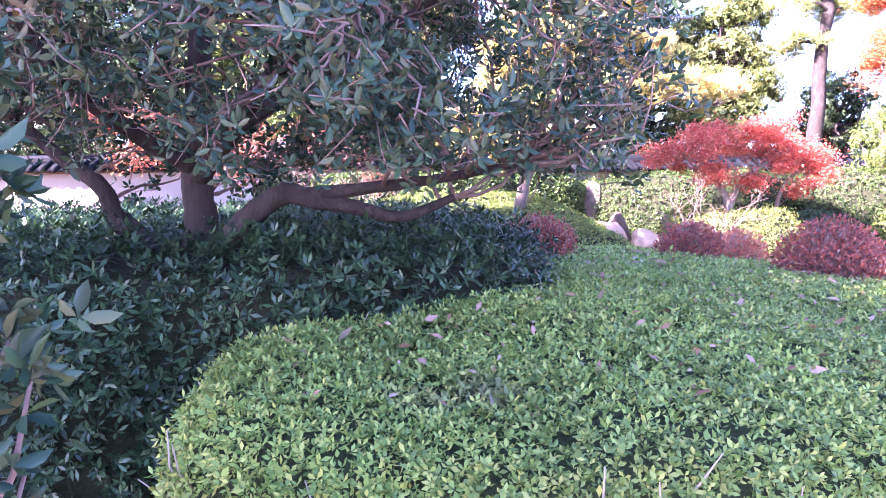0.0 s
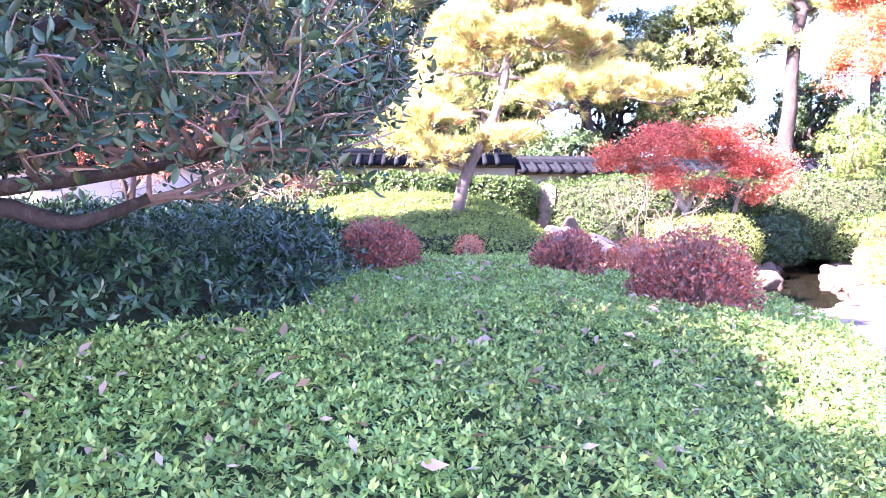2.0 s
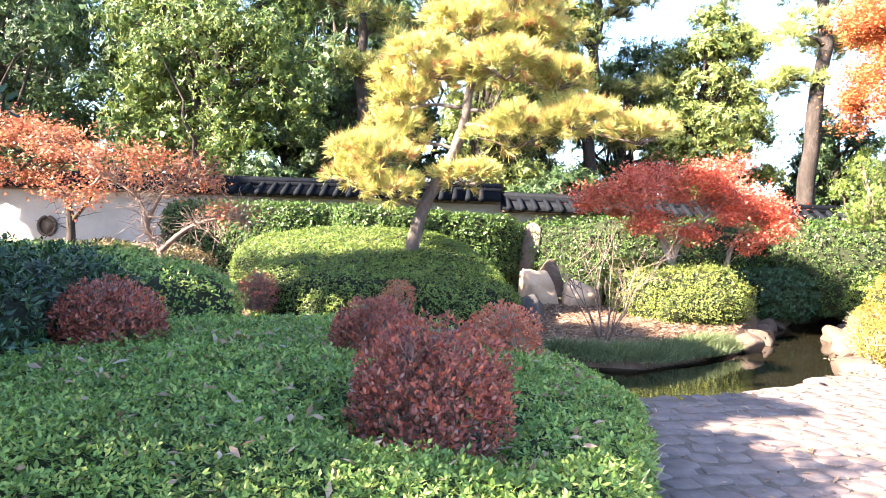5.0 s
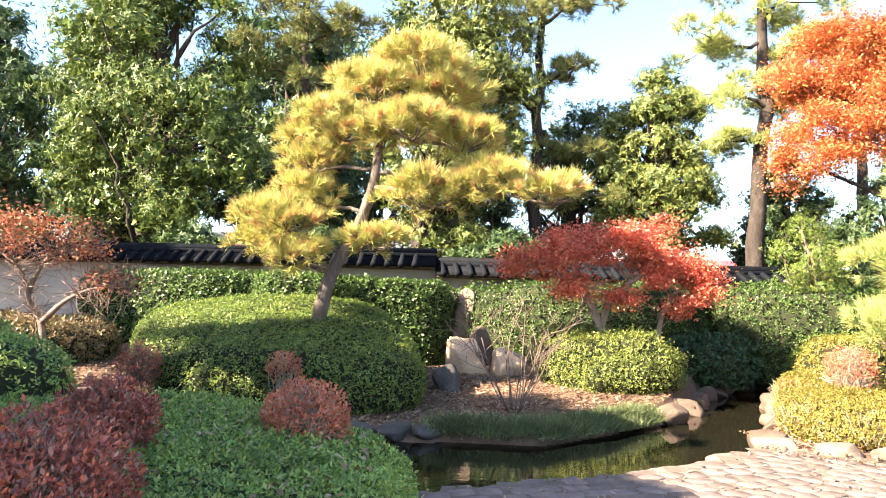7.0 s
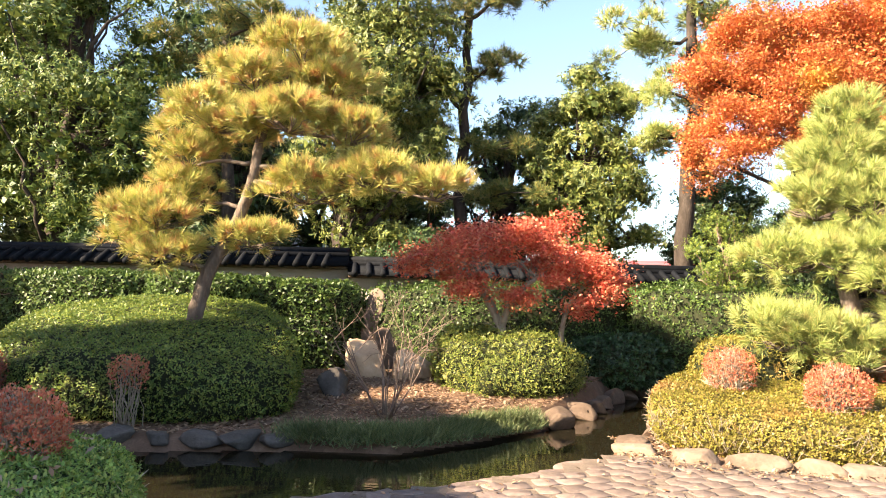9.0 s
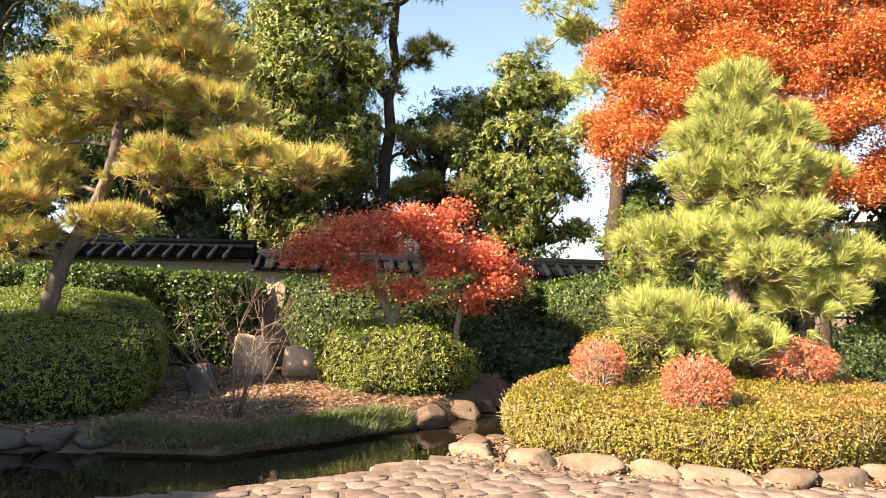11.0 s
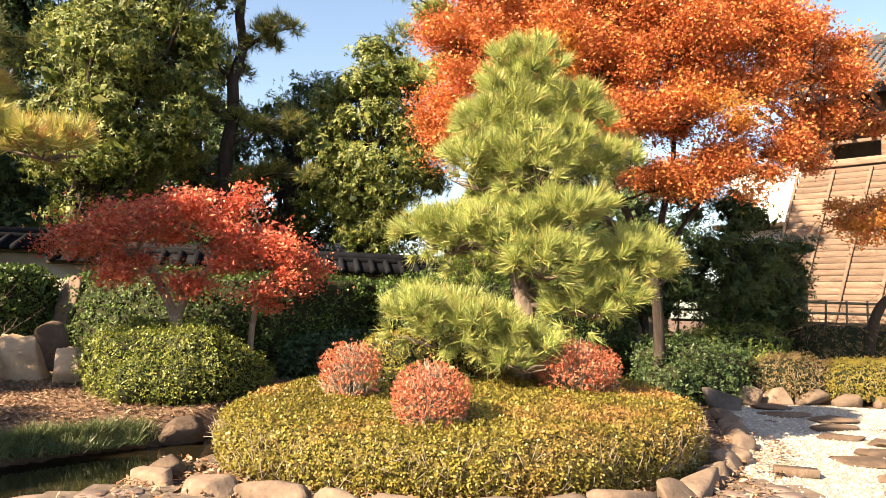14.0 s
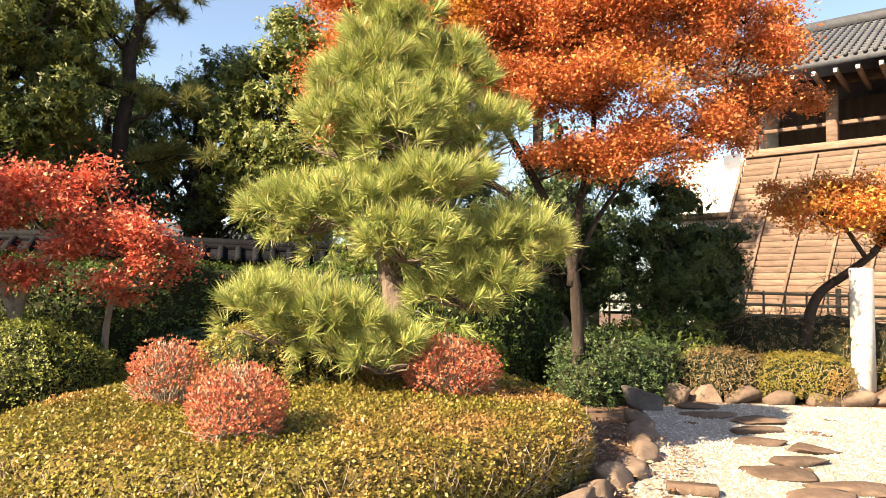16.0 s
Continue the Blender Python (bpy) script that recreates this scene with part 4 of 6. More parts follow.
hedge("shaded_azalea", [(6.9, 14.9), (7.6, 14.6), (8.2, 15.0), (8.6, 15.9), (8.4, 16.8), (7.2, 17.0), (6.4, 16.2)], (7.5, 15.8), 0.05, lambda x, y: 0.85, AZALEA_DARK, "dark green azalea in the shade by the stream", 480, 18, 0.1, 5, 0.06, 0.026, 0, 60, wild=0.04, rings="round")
hedge("back_hedge", [(2.85, 15.85), (8.0, 16.6), (12.6, 17.65), (12.5, 18.05), (8.0, 17.2), (2.85, 16.2)], (8.2, 17.0), 0.1, lambda x, y: 1.72 + 0.05 * math.sin(x * 3), WALL_HEDGE_LEAF, "loose green hedge along the back wall", 340, 19, 0.14, 3, 0.058, 0.028, 0, 150, wild=0.06)
hedge("streamside_hedge", [(8.9, 15.1), (9.8, 14.6), (10.8, 14.7), (11.3, 15.4), (11.0, 16.2), (9.9, 16.5), (9.1, 16.1)], (10.1, 15.5), 0.05, lambda x, y: 1.0, MOUND_LEAF, "clipped green hedge behind the pine", 480, 20, 0.08, 5, 0.055, 0.026, 0, 60, wild=0.04, rings="round")
hedge("brown_green_hedge", [(-4.8, 11.9), (-3.5, 11.4), (-2.2, 11.6), (-1.9, 12.6), (-2.6, 13.4), (-4.6, 13.4)], (-3.2, 12.4), 0.2, lambda x, y: 0.98, BROWN_LEAF, "browning azalea hedge by the pale wall", 420, 21, 0.09, 5, 0.05, 0.022, 0, 60, wild=0.04, rings="round")
hedge("low_green_azalea", [(-4.6, 7.2), (-2.0, 6.95), (-0.6, 6.75), (0.2, 7.0), (0.5, 7.55), (0.25, 8.2), (-0.8, 8.7), (-4.6, 8.9)], (-1.9, 7.8), 0.05, lambda x, y: 1.05 - 0.1 * max(0, x + 1.2), AZALEA, "low clipped green azalea hedge behind the ball shrubs", 430, 22, 0.06, 3, 0.042, 0.02, 0, 100, wild=0.025)

# ---- red ball shrubs ----
PB = "clipped ball shrub with purple-red autumn leaves over grey twigs"
ball_bush("ball_shrub", (2.64, 4.34, 0.44), 0.31, 0.57, BALL_PURPLE, "large " + PB, 31, count=4600, tw=TWIG)
ball_bush("ball_shrub", (0.96, 4.95, 0.66), 0.26, 0.39, BALL_PURPLE, PB, 32, count=3200, tw=TWIG)
ball_bush("ball_shrub", (2.18, 5.5, 0.6), 0.24, 0.37, BALL_PURPLE, PB, 33, count=2800, tw=TWIG)
ball_bush("ball_shrub", (2.88, 6.45, 0.46), 0.26, 0.42, BALL_LEAF, "clipped ball shrub with red autumn leaves", 34, count=2600)
ball_bush("stemmed_shrub", (1.56, 10.12, 0.02), 0.2, 0.34, BALL_LEAF, "small red-leaved shrub on a bare stem", 35, stem=0.42, count=700)
ball_bush("ball_shrub", (-0.35, 10.45, 0.3), 0.28, 0.5, BALL_PURPLE, "small purple-red ball shrub by the mound", 36, count=1500, tw=TWIG)
ball_bush("ball_shrub", (8.72, 9.98, 0.4), 0.3, 0.48, BALL_LEAF, "clipped ball shrub with red autumn leaves in the golden bed", 37, count=3000, group="balls in the bed")
ball_bush("ball_shrub", (8.02, 10.95, 0.4), 0.28, 0.46, BALL_LEAF, "thin clipped ball shrub, bare twigs below red leaves", 38, stem=0.12, count=1900, group="balls in the bed")
ball_bush("ball_shrub", (10.14, 11.3, 0.56), 0.42, 0.46, BALL_LEAF, "broad clipped ball shrub with red autumn leaves", 39, count=4200, group="balls in the bed")

# ---- camellia over the first hedge ----
rngc = np.random.default_rng(50)
camellia = thing("camellia_tree", (-0.65, 3.26, 0.0), "old spreading evergreen tree with dark glossy leaves and low limbs", "tree")
limb_geo = []
BOUGHS = [([(-0.7, 3.2, 0), (-0.73, 3.2, 0.6), (-0.72, 3.2, 1.05), (-0.74, 3.22, 1.4), (-0.7, 3.3, 2.2)], 0.1, 0.045),
          ([(-0.68, 3.2, 0.8), (-0.54, 3.12, 1.02), (-0.31, 3.02, 1.18), (-0.17, 3.0, 1.16), (0.02, 3.02, 1.12), (0.2, 3.05, 1.08), (0.42, 3.1, 1.16)], 0.06, 0.018),
          ([(-0.31, 3.02, 1.17), (0.05, 2.98, 1.2), (0.4, 2.95, 1.24), (0.75, 2.95, 1.3)], 0.035, 0.012),
          ([(-0.78, 3.22, 0.75), (-1.02, 3.2, 1.02), (-1.1, 3.18, 1.1), (-1.14, 3.15, 1.23), (-1.34, 3.15, 1.38), (-1.6, 3.2, 1.6)], 0.06, 0.022),
          ([(-0.73, 3.2, 1.25), (-0.3, 2.8, 1.6), (0.15, 2.6, 1.95), (0.6, 2.6, 2.3)], 0.045, 0.013),
          ([(-0.73, 3.2, 1.3), (-1.05, 2.8, 1.6), (-1.3, 2.55, 2.1)], 0.045, 0.013),
          ([(-0.73, 3.25, 1.4), (-0.1, 3.5, 1.85), (0.6, 3.6, 2.3)], 0.045, 0.013)]
lnodes = []
for pts, r0, r1 in BOUGHS:
    ln = spline(pts, 7 * len(pts))
    limb_geo.append(tube(ln, np.linspace(r0, r1, len(ln)), 10, rngc, 0.06))
    lnodes.append(ln[len(ln) // 3:])
part("trunk", join(limb_geo), DARK_BARK, camellia, smooth=True)
lnodes = np.concatenate(lnodes)
cP, cN, tw = [], [], []
for i in range(500):
    a, k = rngc.uniform(0, 6.283), math.sqrt(rngc.uniform(0.12, 1.0))
    h = rngc.random() ** 1.3
    w = k * math.sqrt(max(0.0, 1 - (0.85 * h) ** 2))
    p = np.array([-0.2 + math.cos(a) * 1.58 * w, 3.08 + math.sin(a) * 1.25 * w, 1.37 + 0.06 * math.sin(math.cos(a) * 7) - 0.08 * math.cos(a) * w + 2.2 * h])
    d = nrm(np.array([math.cos(a) * w, math.sin(a) * w, h]))
    s = lnodes[np.argmin(np.linalg.norm(lnodes - p, axis=1) + 0.3 * rngc.random(len(lnodes)))]
    ln = bend(s, p, rngc, 6, 0.1, -0.05)
    tw.append(tube(ln, np.linspace(0.011, 0.003, 6), 5))
    for _ in range(6):
        q = ln[rngc.integers(3, 6)] + rngc.standard_normal(3) * 0.05
        e = q + nrm(p - s + 0.6 * rngc.standard_normal(3)) * rngc.uniform(0.1, 0.24)
        tw.append(tube([q, (q + e) / 2 + rngc.normal(0, 0.01, 3), e], [0.004, 0.003, 0.002], 3))
        n = 4
        t = rngc.uniform(0.2, 1.0, (n, 1))
        cP.append(q + (e - q) * t + rngc.standard_normal((n, 3)) * 0.035)
        cN.append(np.tile(nrm(d + np.array([0, -0.2, 0.7])), (n, 1)))
part("twigwork", join(tw), TWIG, camellia, "brown bare twigs", kind="stuff")
cP, cN = np.concatenate(cP), np.concatenate(cN)
part("foliage", blades(cP, cN, rngc, 4, 0.043, 0.0175), CAMELLIA_LEAF, camellia)

# shrub at the walker's left elbow
rngf = np.random.default_rng(51)
shrub = thing("camellia_shrub", (-0.34, 0.95, 0.0), "glossy evergreen shrub close beside the path", "shrub")
geos, P, N = [], [], []
for i in range(110):
    a, z = rngf.uniform(0, 6.283), rngf.uniform(0.2, 1.34)
    w = 0.23 * math.sin(math.pi * min(z / 1.5, 1)) ** 0.5 * rngf.uniform(0.7, 1)
    tip = np.array([-0.34 + math.cos(a) * w, 0.95 + math.sin(a) * w, z])
    geos.append(tube(bend((-0.34, 0.95, max(0, z - 0.5)), tip, rngf, 5, 0.08), np.linspace(0.01, 0.003, 5), 5))
    P.append(tip + rngf.standard_normal((5, 3)) * 0.03)
    N.append(np.tile(nrm(np.array([math.cos(a), math.sin(a), 0.5])), (5, 1)))
part("twigwork", join(geos), TWIG, shrub, kind="stuff")
part("foliage", blades(np.concatenate(P), np.concatenate(N), rngf, 5, 0.042, 0.018), CAMELLIA_LEAF, shrub)

# unseen trees behind and beside the walker, added to shade hedges, paving and wall
def shade_tree(x, y, c, R, seed, label):
    broad_tree("shade_tree", (x, y, 0), (c[0], c[1], c[2] + 0.2), (c, R), BROAD_DARK, DARK_BARK, label, seed, 13000, 32, 0.2, width=0.85)


shade_tree(-4.9, 0.8, (-3.8, 1.65, 4.5), (1.8, 1.75, 1.4), 60, "unseen leafy evergreen tree beside the path, added for its shade")
shade_tree(-7.2, -1.6, (-5.25, -1.25, 4.6), (1.75, 1.75, 1.6), 61, "unseen leafy evergreen tree behind the path, added for its shade")
shade_tree(-5.9, 2.6, (-4.5, 1.75, 6.6), (0.95, 0.95, 0.7), 67, "unseen tall slim evergreen tree beside the path, added for its shade")
shade_tree(-6.6, 6.0, (-5.3, 6.7, 6.0), (1.05, 0.9, 0.8), 66, "unseen tall evergreen tree beside the dark hedge, added for its shade")
shade_tree(-5.2, 4.6, (-3.8, 5.2, 5.9), (1.8, 1.6, 1.3), 63, "unseen tall evergreen tree above the dark hedge, added for its shade")
shade_tree(-11.0, 11.5, (-9.8, 12.0, 5.2), (3.2, 2.3, 2.2), 64, "unseen evergreen tree in the garden corner, added to shade the wall")

shade_tree(-8.6, 3.4, (-7.4, 4.2, 5.0), (2.6, 1.8, 1.5), 68, "unseen leafy evergreen tree at the garden's edge, added for its shade")

shade_tree(-13.0, 10.0, (-11.8, 10.6, 6.6), (2.8, 2.2, 2.0), 69, "unseen tall evergreen tree in the garden corner, added to shade the wall")

# ---- garden pine on the mound ----
cloud_pine("garden_pine", (1.2, 12.1, 0.4),
           [(1.2, 12.1, 0.4), (1.38, 12.1, 1.1), (1.55, 12.1, 1.75), (1.9, 12.1, 2.4), (2.1, 12.1, 3.0), (2.2, 12.1, 3.6), (2.45, 12.1, 4.3), (2.75, 12.1, 4.75)],
           [((2.75, 12.1, 4.75), 0.75, 0.7, 0.3), ((2.15, 11.9, 4.35), 0.6, 0.6, 0.25), ((3.1, 12.3, 4.3), 0.65, 0.6, 0.22), ((1.55, 12.0, 3.85), 0.75, 0.65, 0.27), ((2.7, 11.7, 3.75), 0.65, 0.6, 0.27),
            ((3.4, 12.2, 3.7), 0.6, 0.6, 0.25), ((1.2, 12.2, 3.35), 0.5, 0.5, 0.22), ((0.85, 12.0, 2.5), 0.7, 0.6, 0.27), ((0.55, 12.1, 2.2), 0.5, 0.5, 0.24),
            ((1.15, 12.2, 2.9), 0.45, 0.45, 0.2), ((2.9, 12.0, 2.85), 0.7, 0.6, 0.26), ((3.7, 12.0, 3.05), 0.65, 0.55, 0.25), ((4.6, 12.0, 2.88), 0.55, 0.4, 0.2), ((2.15, 12.0, 2.2), 0.45, 0.45, 0.16), ((1.1, 11.8, 2.0), 0.5, 0.45, 0.18)],
           NEEDLE, PINE_BARK, "leaning trained pine with yellow-green needle pads", 70, 72, 60, 0.165, 0.01, (0.115, 0.04))
# ---- garden pine in the golden bed ----
cloud_pine("garden_pine", (9.7, 11.6, 0.3), [(9.7, 11.6, 0.3), (9.68, 11.6, 1.3), (9.55, 11.6, 2.0), (9.75, 11.6, 2.7), (9.6, 11.6, 3.4), (9.6, 11.6, 3.7)],
           [((9.58, 11.55, 3.5), 0.42, 0.42, 0.42), ((9.35, 11.5, 3.15), 0.5, 0.45, 0.35), ((10.0, 11.5, 3.15), 0.5, 0.45, 0.34), ((9.2, 11.45, 2.68), 0.45, 0.45, 0.3), ((9.75, 11.2, 2.7), 0.5, 0.4, 0.3), ((10.35, 11.5, 2.72), 0.45, 0.45, 0.28),
            ((8.9, 11.5, 2.02), 0.5, 0.5, 0.25), ((9.4, 11.15, 2.0), 0.5, 0.4, 0.26), ((9.9, 11.1, 2.15), 0.45, 0.4, 0.24), ((9.75, 11.0, 1.75), 0.45, 0.35, 0.22), ((10.5, 11.35, 1.75), 0.55, 0.45, 0.28), ((10.25, 11.2, 1.42), 0.5, 0.4, 0.24), ((10.85, 11.4, 1.68), 0.35, 0.35, 0.2),
            ((8.8, 11.4, 1.1), 0.5, 0.45, 0.26), ((9.25, 11.2, 1.02), 0.5, 0.4, 0.24), ((9.6, 11.1, 0.85), 0.3, 0.3, 0.17), ((9.75, 12.0, 2.4), 0.6, 0.5, 0.4)],
           NEEDLE_GREEN, PINE_BARK, "trained pine of layered bright-green needle pads", 71, 88, 76, 0.15, 0.008, (0.12, 0.05))

# ---- maples ----
layered_maple("red_maple", (5.55, 13.75, 0.1),
              [([(5.62, 13.75, 0.1), (5.55, 13.75, 0.85), (5.45, 13.75, 1.2), (5.1, 13.7, 1.75), (4.5, 13.6, 2.1)], 0.1, 0.03), ([(5.5, 13.75, 1.0), (5.7, 13.7, 1.5), (6.1, 13.6, 1.85), (6.6, 13.6, 2.1)], 0.06, 0.02),
               ([(6.45, 13.9, 0.1), (6.45, 13.9, 1.0), (6.6, 13.8, 1.5), (6.9, 13.7, 1.8)], 0.05, 0.02)],
              [((4.3, 13.7, 2.1), 0.55, 0.5, 0.25), ((4.9, 13.5, 2.25), 0.65, 0.5, 0.3), ((5.6, 13.5, 2.35), 0.7, 0.5, 0.3), ((6.3, 13.5, 2.15), 0.65, 0.5, 0.3), ((6.9, 13.6, 1.85), 0.5, 0.5, 0.28), ((5.3, 13.3, 1.75), 0.5, 0.35, 0.25),
               ((5.7, 13.3, 1.5), 0.35, 0.3, 0.22), ((6.95, 13.4, 1.5), 0.4, 0.35, 0.25), ((6.4, 13.3, 1.85), 0.45, 0.35, 0.2), ((6.45, 13.6, 2.6), 0.3, 0.3, 0.16), ((5.2, 13.9, 2.5), 0.5, 0.4, 0.2)],
              RED_LEAF, PALE_BARK, "small spreading maple in red autumn leaf", 80, 4300, 0.038, 140)
layered_maple("orange_maple", (12.3, 15.2, 0.1),
              [([(12.3, 15.2, 0.1), (12.25, 15.1, 1.2), (12.1, 15.0, 2.0), (11.6, 14.9, 3.0), (10.8, 14.7, 4.1), (9.8, 14.6, 4.9)], 0.1, 0.03), ([(12.15, 15.05, 1.6), (12.2, 14.9, 2.6), (12.4, 14.9, 3.8), (12.4, 15, 5.4)], 0.07, 0.02),
               ([(12.2, 15.1, 1.9), (12.6, 15.0, 2.7), (13.3, 15.0, 3.5), (14.4, 15.0, 4.0)], 0.045, 0.015), ([(11.9, 15, 2.4), (10.9, 14.5, 2.9), (9.9, 14.4, 3.4), (9.0, 14.4, 3.8)], 0.06, 0.02)],
              [((8.9, 14.6, 3.95), 0.7, 0.7, 0.4), ((9.5, 14.5, 4.6), 0.8, 0.8, 0.5), ((9.3, 14.8, 5.4), 0.8, 0.8, 0.5), ((10.3, 14.6, 5.3), 0.9, 0.8, 0.5), ((10.1, 14.9, 6.1), 0.9, 0.8, 0.5), ((11.2, 14.6, 6.1), 1.0, 0.8, 0.5), ((12.2, 14.8, 6.3), 1.0, 0.9, 0.5),
               ((11.3, 14.5, 5.0), 1.0, 0.8, 0.5), ((12.4, 14.4, 5.3), 1.0, 0.8, 0.5), ((13.4, 14.7, 5.7), 1.0, 0.8, 0.5), ((13.1, 14.4, 4.6), 0.9, 0.8, 0.45), ((12.2, 14.2, 4.2), 0.9, 0.7, 0.4), ((11.2, 14.3, 4.1), 0.9, 0.7, 0.4), ((14.2, 14.7, 4.9), 0.8, 0.7, 0.45),
               ((14.6, 14.8, 4.2), 0.7, 0.6, 0.35), ((13.8, 14.5, 3.7), 0.7, 0.6, 0.35), ((12.8, 14.3, 3.4), 0.8, 0.6, 0.35), ((11.9, 14.3, 3.2), 0.7, 0.5, 0.3), ((10.2, 14.3, 4.2), 0.8, 0.6, 0.4), ((14.6, 14.9, 5.6), 0.7, 0.6, 0.4), ((15.3, 14.9, 4.5), 0.5, 0.4, 0.2), ((12.5, 15.6, 5.9), 1.6, 1.0, 0.6), ((10.6, 15.4, 5.6), 1.4, 0.9, 0.6)],
              ORANGE_LEAF, DARK_BARK, "large spreading maple in bright orange autumn leaf", 81, 7400, 0.036, 300)
layered_maple("faded_maple", (-1.75, 10.7, 0.2),
              [([(-1.75, 10.7, 0.2), (-1.78, 10.7, 0.9), (-1.95, 10.7, 1.2), (-2.1, 10.6, 1.7), (-2.6, 10.6, 2.0)], 0.045, 0.014), ([(-1.8, 10.7, 1.0), (-1.4, 10.6, 1.3), (-1.0, 10.6, 1.45), (-0.6, 10.6, 1.45)], 0.04, 0.012), ([(-2.0, 10.7, 1.4), (-1.7, 10.6, 1.8), (-1.2, 10.6, 2.0)], 0.035, 0.012)],
              [((-2.5, 10.6, 2.1), 0.55, 0.45, 0.22), ((-1.8, 10.5, 2.15), 0.6, 0.45, 0.22), ((-1.2, 10.5, 1.95), 0.45, 0.4, 0.2), ((-0.75, 10.6, 1.55), 0.3, 0.3, 0.15), ((-3.0, 10.7, 1.75), 0.45, 0.4, 0.2), ((-3.2, 10.7, 2.5), 0.6, 0.4, 0.25)],
              PINK_LEAF, TWIG, "low half-bare maple with faded pink leaves", 82, 1500, 0.036, 420)
layered_maple("dark_red_maple", (-4.0, 12.0, 0.3),
              [([(-4.0, 12.0, 0.3), (-3.95, 12.0, 1.2), (-4.1, 12.0, 1.8), (-4.6, 12.0, 2.3)], 0.08, 0.03), ([(-3.98, 12.0, 1.3), (-3.6, 12.0, 1.8), (-3.4, 11.9, 2.1)], 0.04, 0.015)],
              [((-4.6, 12.0, 2.6), 0.7, 0.5, 0.3), ((-5.3, 12.0, 2.8), 0.6, 0.5, 0.3), ((-4.0, 11.9, 2.35), 0.5, 0.4, 0.22), ((-4.9, 11.8, 2.1), 0.6, 0.4, 0.25)],
              PINK_LEAF, DARK_BARK, "small maple with dull red-brown leaves by the wall", 84, 2400, 0.045, 80)
layered_maple("small_orange_maple", (16.3, 16.2, 0.35),
              [([(16.2, 16.3, 0.35), (16.45, 16.3, 1.5), (17.0, 16.2, 2.0), (17.45, 16.1, 2.45), (17.6, 16.1, 3.3)], 0.1, 0.03), ([(17.3, 16.1, 2.3), (18.0, 16.0, 3.0), (18.3, 16.0, 3.8)], 0.05, 0.015), ([(17.2, 16.1, 2.2), (16.6, 16.0, 2.9), (16.1, 16.0, 3.2)], 0.04, 0.012)],
              [((15.95, 16.0, 3.2), 0.5, 0.5, 0.28), ((16.3, 15.8, 2.95), 0.6, 0.5, 0.3), ((17.0, 15.7, 2.95), 0.6, 0.5, 0.3), ((16.9, 15.9, 3.3), 0.6, 0.5, 0.3), ((17.5, 15.9, 3.1), 0.6, 0.5, 0.3), ((16.6, 15.8, 2.75), 0.5, 0.4, 0.22), ((17.9, 15.9, 2.7), 0.5, 0.4, 0.25), ((18.4, 16, 3.4), 0.6, 0.5, 0.3), ((17.3, 15.8, 2.65), 0.4, 0.3, 0.2)],
              AMBER_LEAF, DARK_BARK, "leaning maple with thin orange and yellow leaves", 83, 3300, 0.046, 160)

# ---- trees beyond the wall ----
def wall_tree(x, y, c, R, leaf, seed, label, n=60000, taper=0.25, size=0.09, blobs=110):
    broad_tree("broadleaf_tree", (x, y, 0), (c[0], c[1], c[2] + R[2] * 0.4), (c, R), leaf, DARK_BARK, label, seed, n, blobs, size, 0.2, (0.12, 0.24), taper)


wall_tree(-4.9, 17.8, (-4.3, 18.0, 6.1), (3.7, 1.9, 4.6), BROAD_LEAF, 90, "tall dense broadleaf evergreen beyond the wall", 82000, 0.3)
wall_tree(-10.2, 17.8, (-10.4, 18.0, 5.0), (3.2, 1.9, 4.2), BROAD_DARK, 91, "dark broadleaf evergreen beyond the wall", 34000)
wall_tree(1.9, 18.2, (2.8, 18.4, 5.9), (2.15, 1.7, 4.6), BROAD_YELLOW, 92, "tall yellow-green broadleaf evergreen beyond the wall", 96000, 0.05, 0.08, 130)
wall_tree(7.6, 19.8, (7.5, 19.8, 4.5), (2.3, 1.6, 3.4), BROAD_YELLOW, 93, "conical broadleaf evergreen beyond the wall", 60000, 0.45)
wall_tree(5.5, 20.8, (5.9, 20.9, 4.3), (2.1, 1.4, 3.4), BROAD_DARK, 94, "dark evergreen tree beyond the wall", 26000, 0.35)
wall_tree(-1.4, 20.5, (-1.4, 20.6, 3.9), (2.3, 1.4, 2.9), BROAD_DARK, 95, "dark evergreen tree behind the tall pine", 26000, 0.3)
wall_tree(10.9, 20.4, (10.9, 20.5, 3.2), (1.7, 1.3, 2.0), BROAD_DARK, 96, "dark evergreen tree behind the thin shrub", 24000, 0.2)
wall_tree(13.4, 20.2, (13.4, 20.2, 3.1), (2.3, 1.4, 2.6), BROAD_DARK, 97, "dark evergreen tree behind the orange maple", 26000, 0.2)
wall_tree(-7.6, 22.5, (-7.6, 22.5, 6.2), (3.2, 1.6, 5.8), BROAD_DARK, 111, "dark evergreen tree in the row behind", 26000, 0.2, 0.17, 70)
wall_tree(-2.4, 23.0, (-2.4, 23.0, 6.2), (3.2, 1.6, 5.8), BROAD_DARK, 112, "dark evergreen tree in the row behind", 26000, 0.2, 0.17, 70)
wall_tree(2.8, 23.5, (2.6, 23.5, 4.6), (2.2, 1.5, 3.8), BROAD_DARK, 113, "dark evergreen tree in the row behind", 24000, 0.2, 0.15, 60)
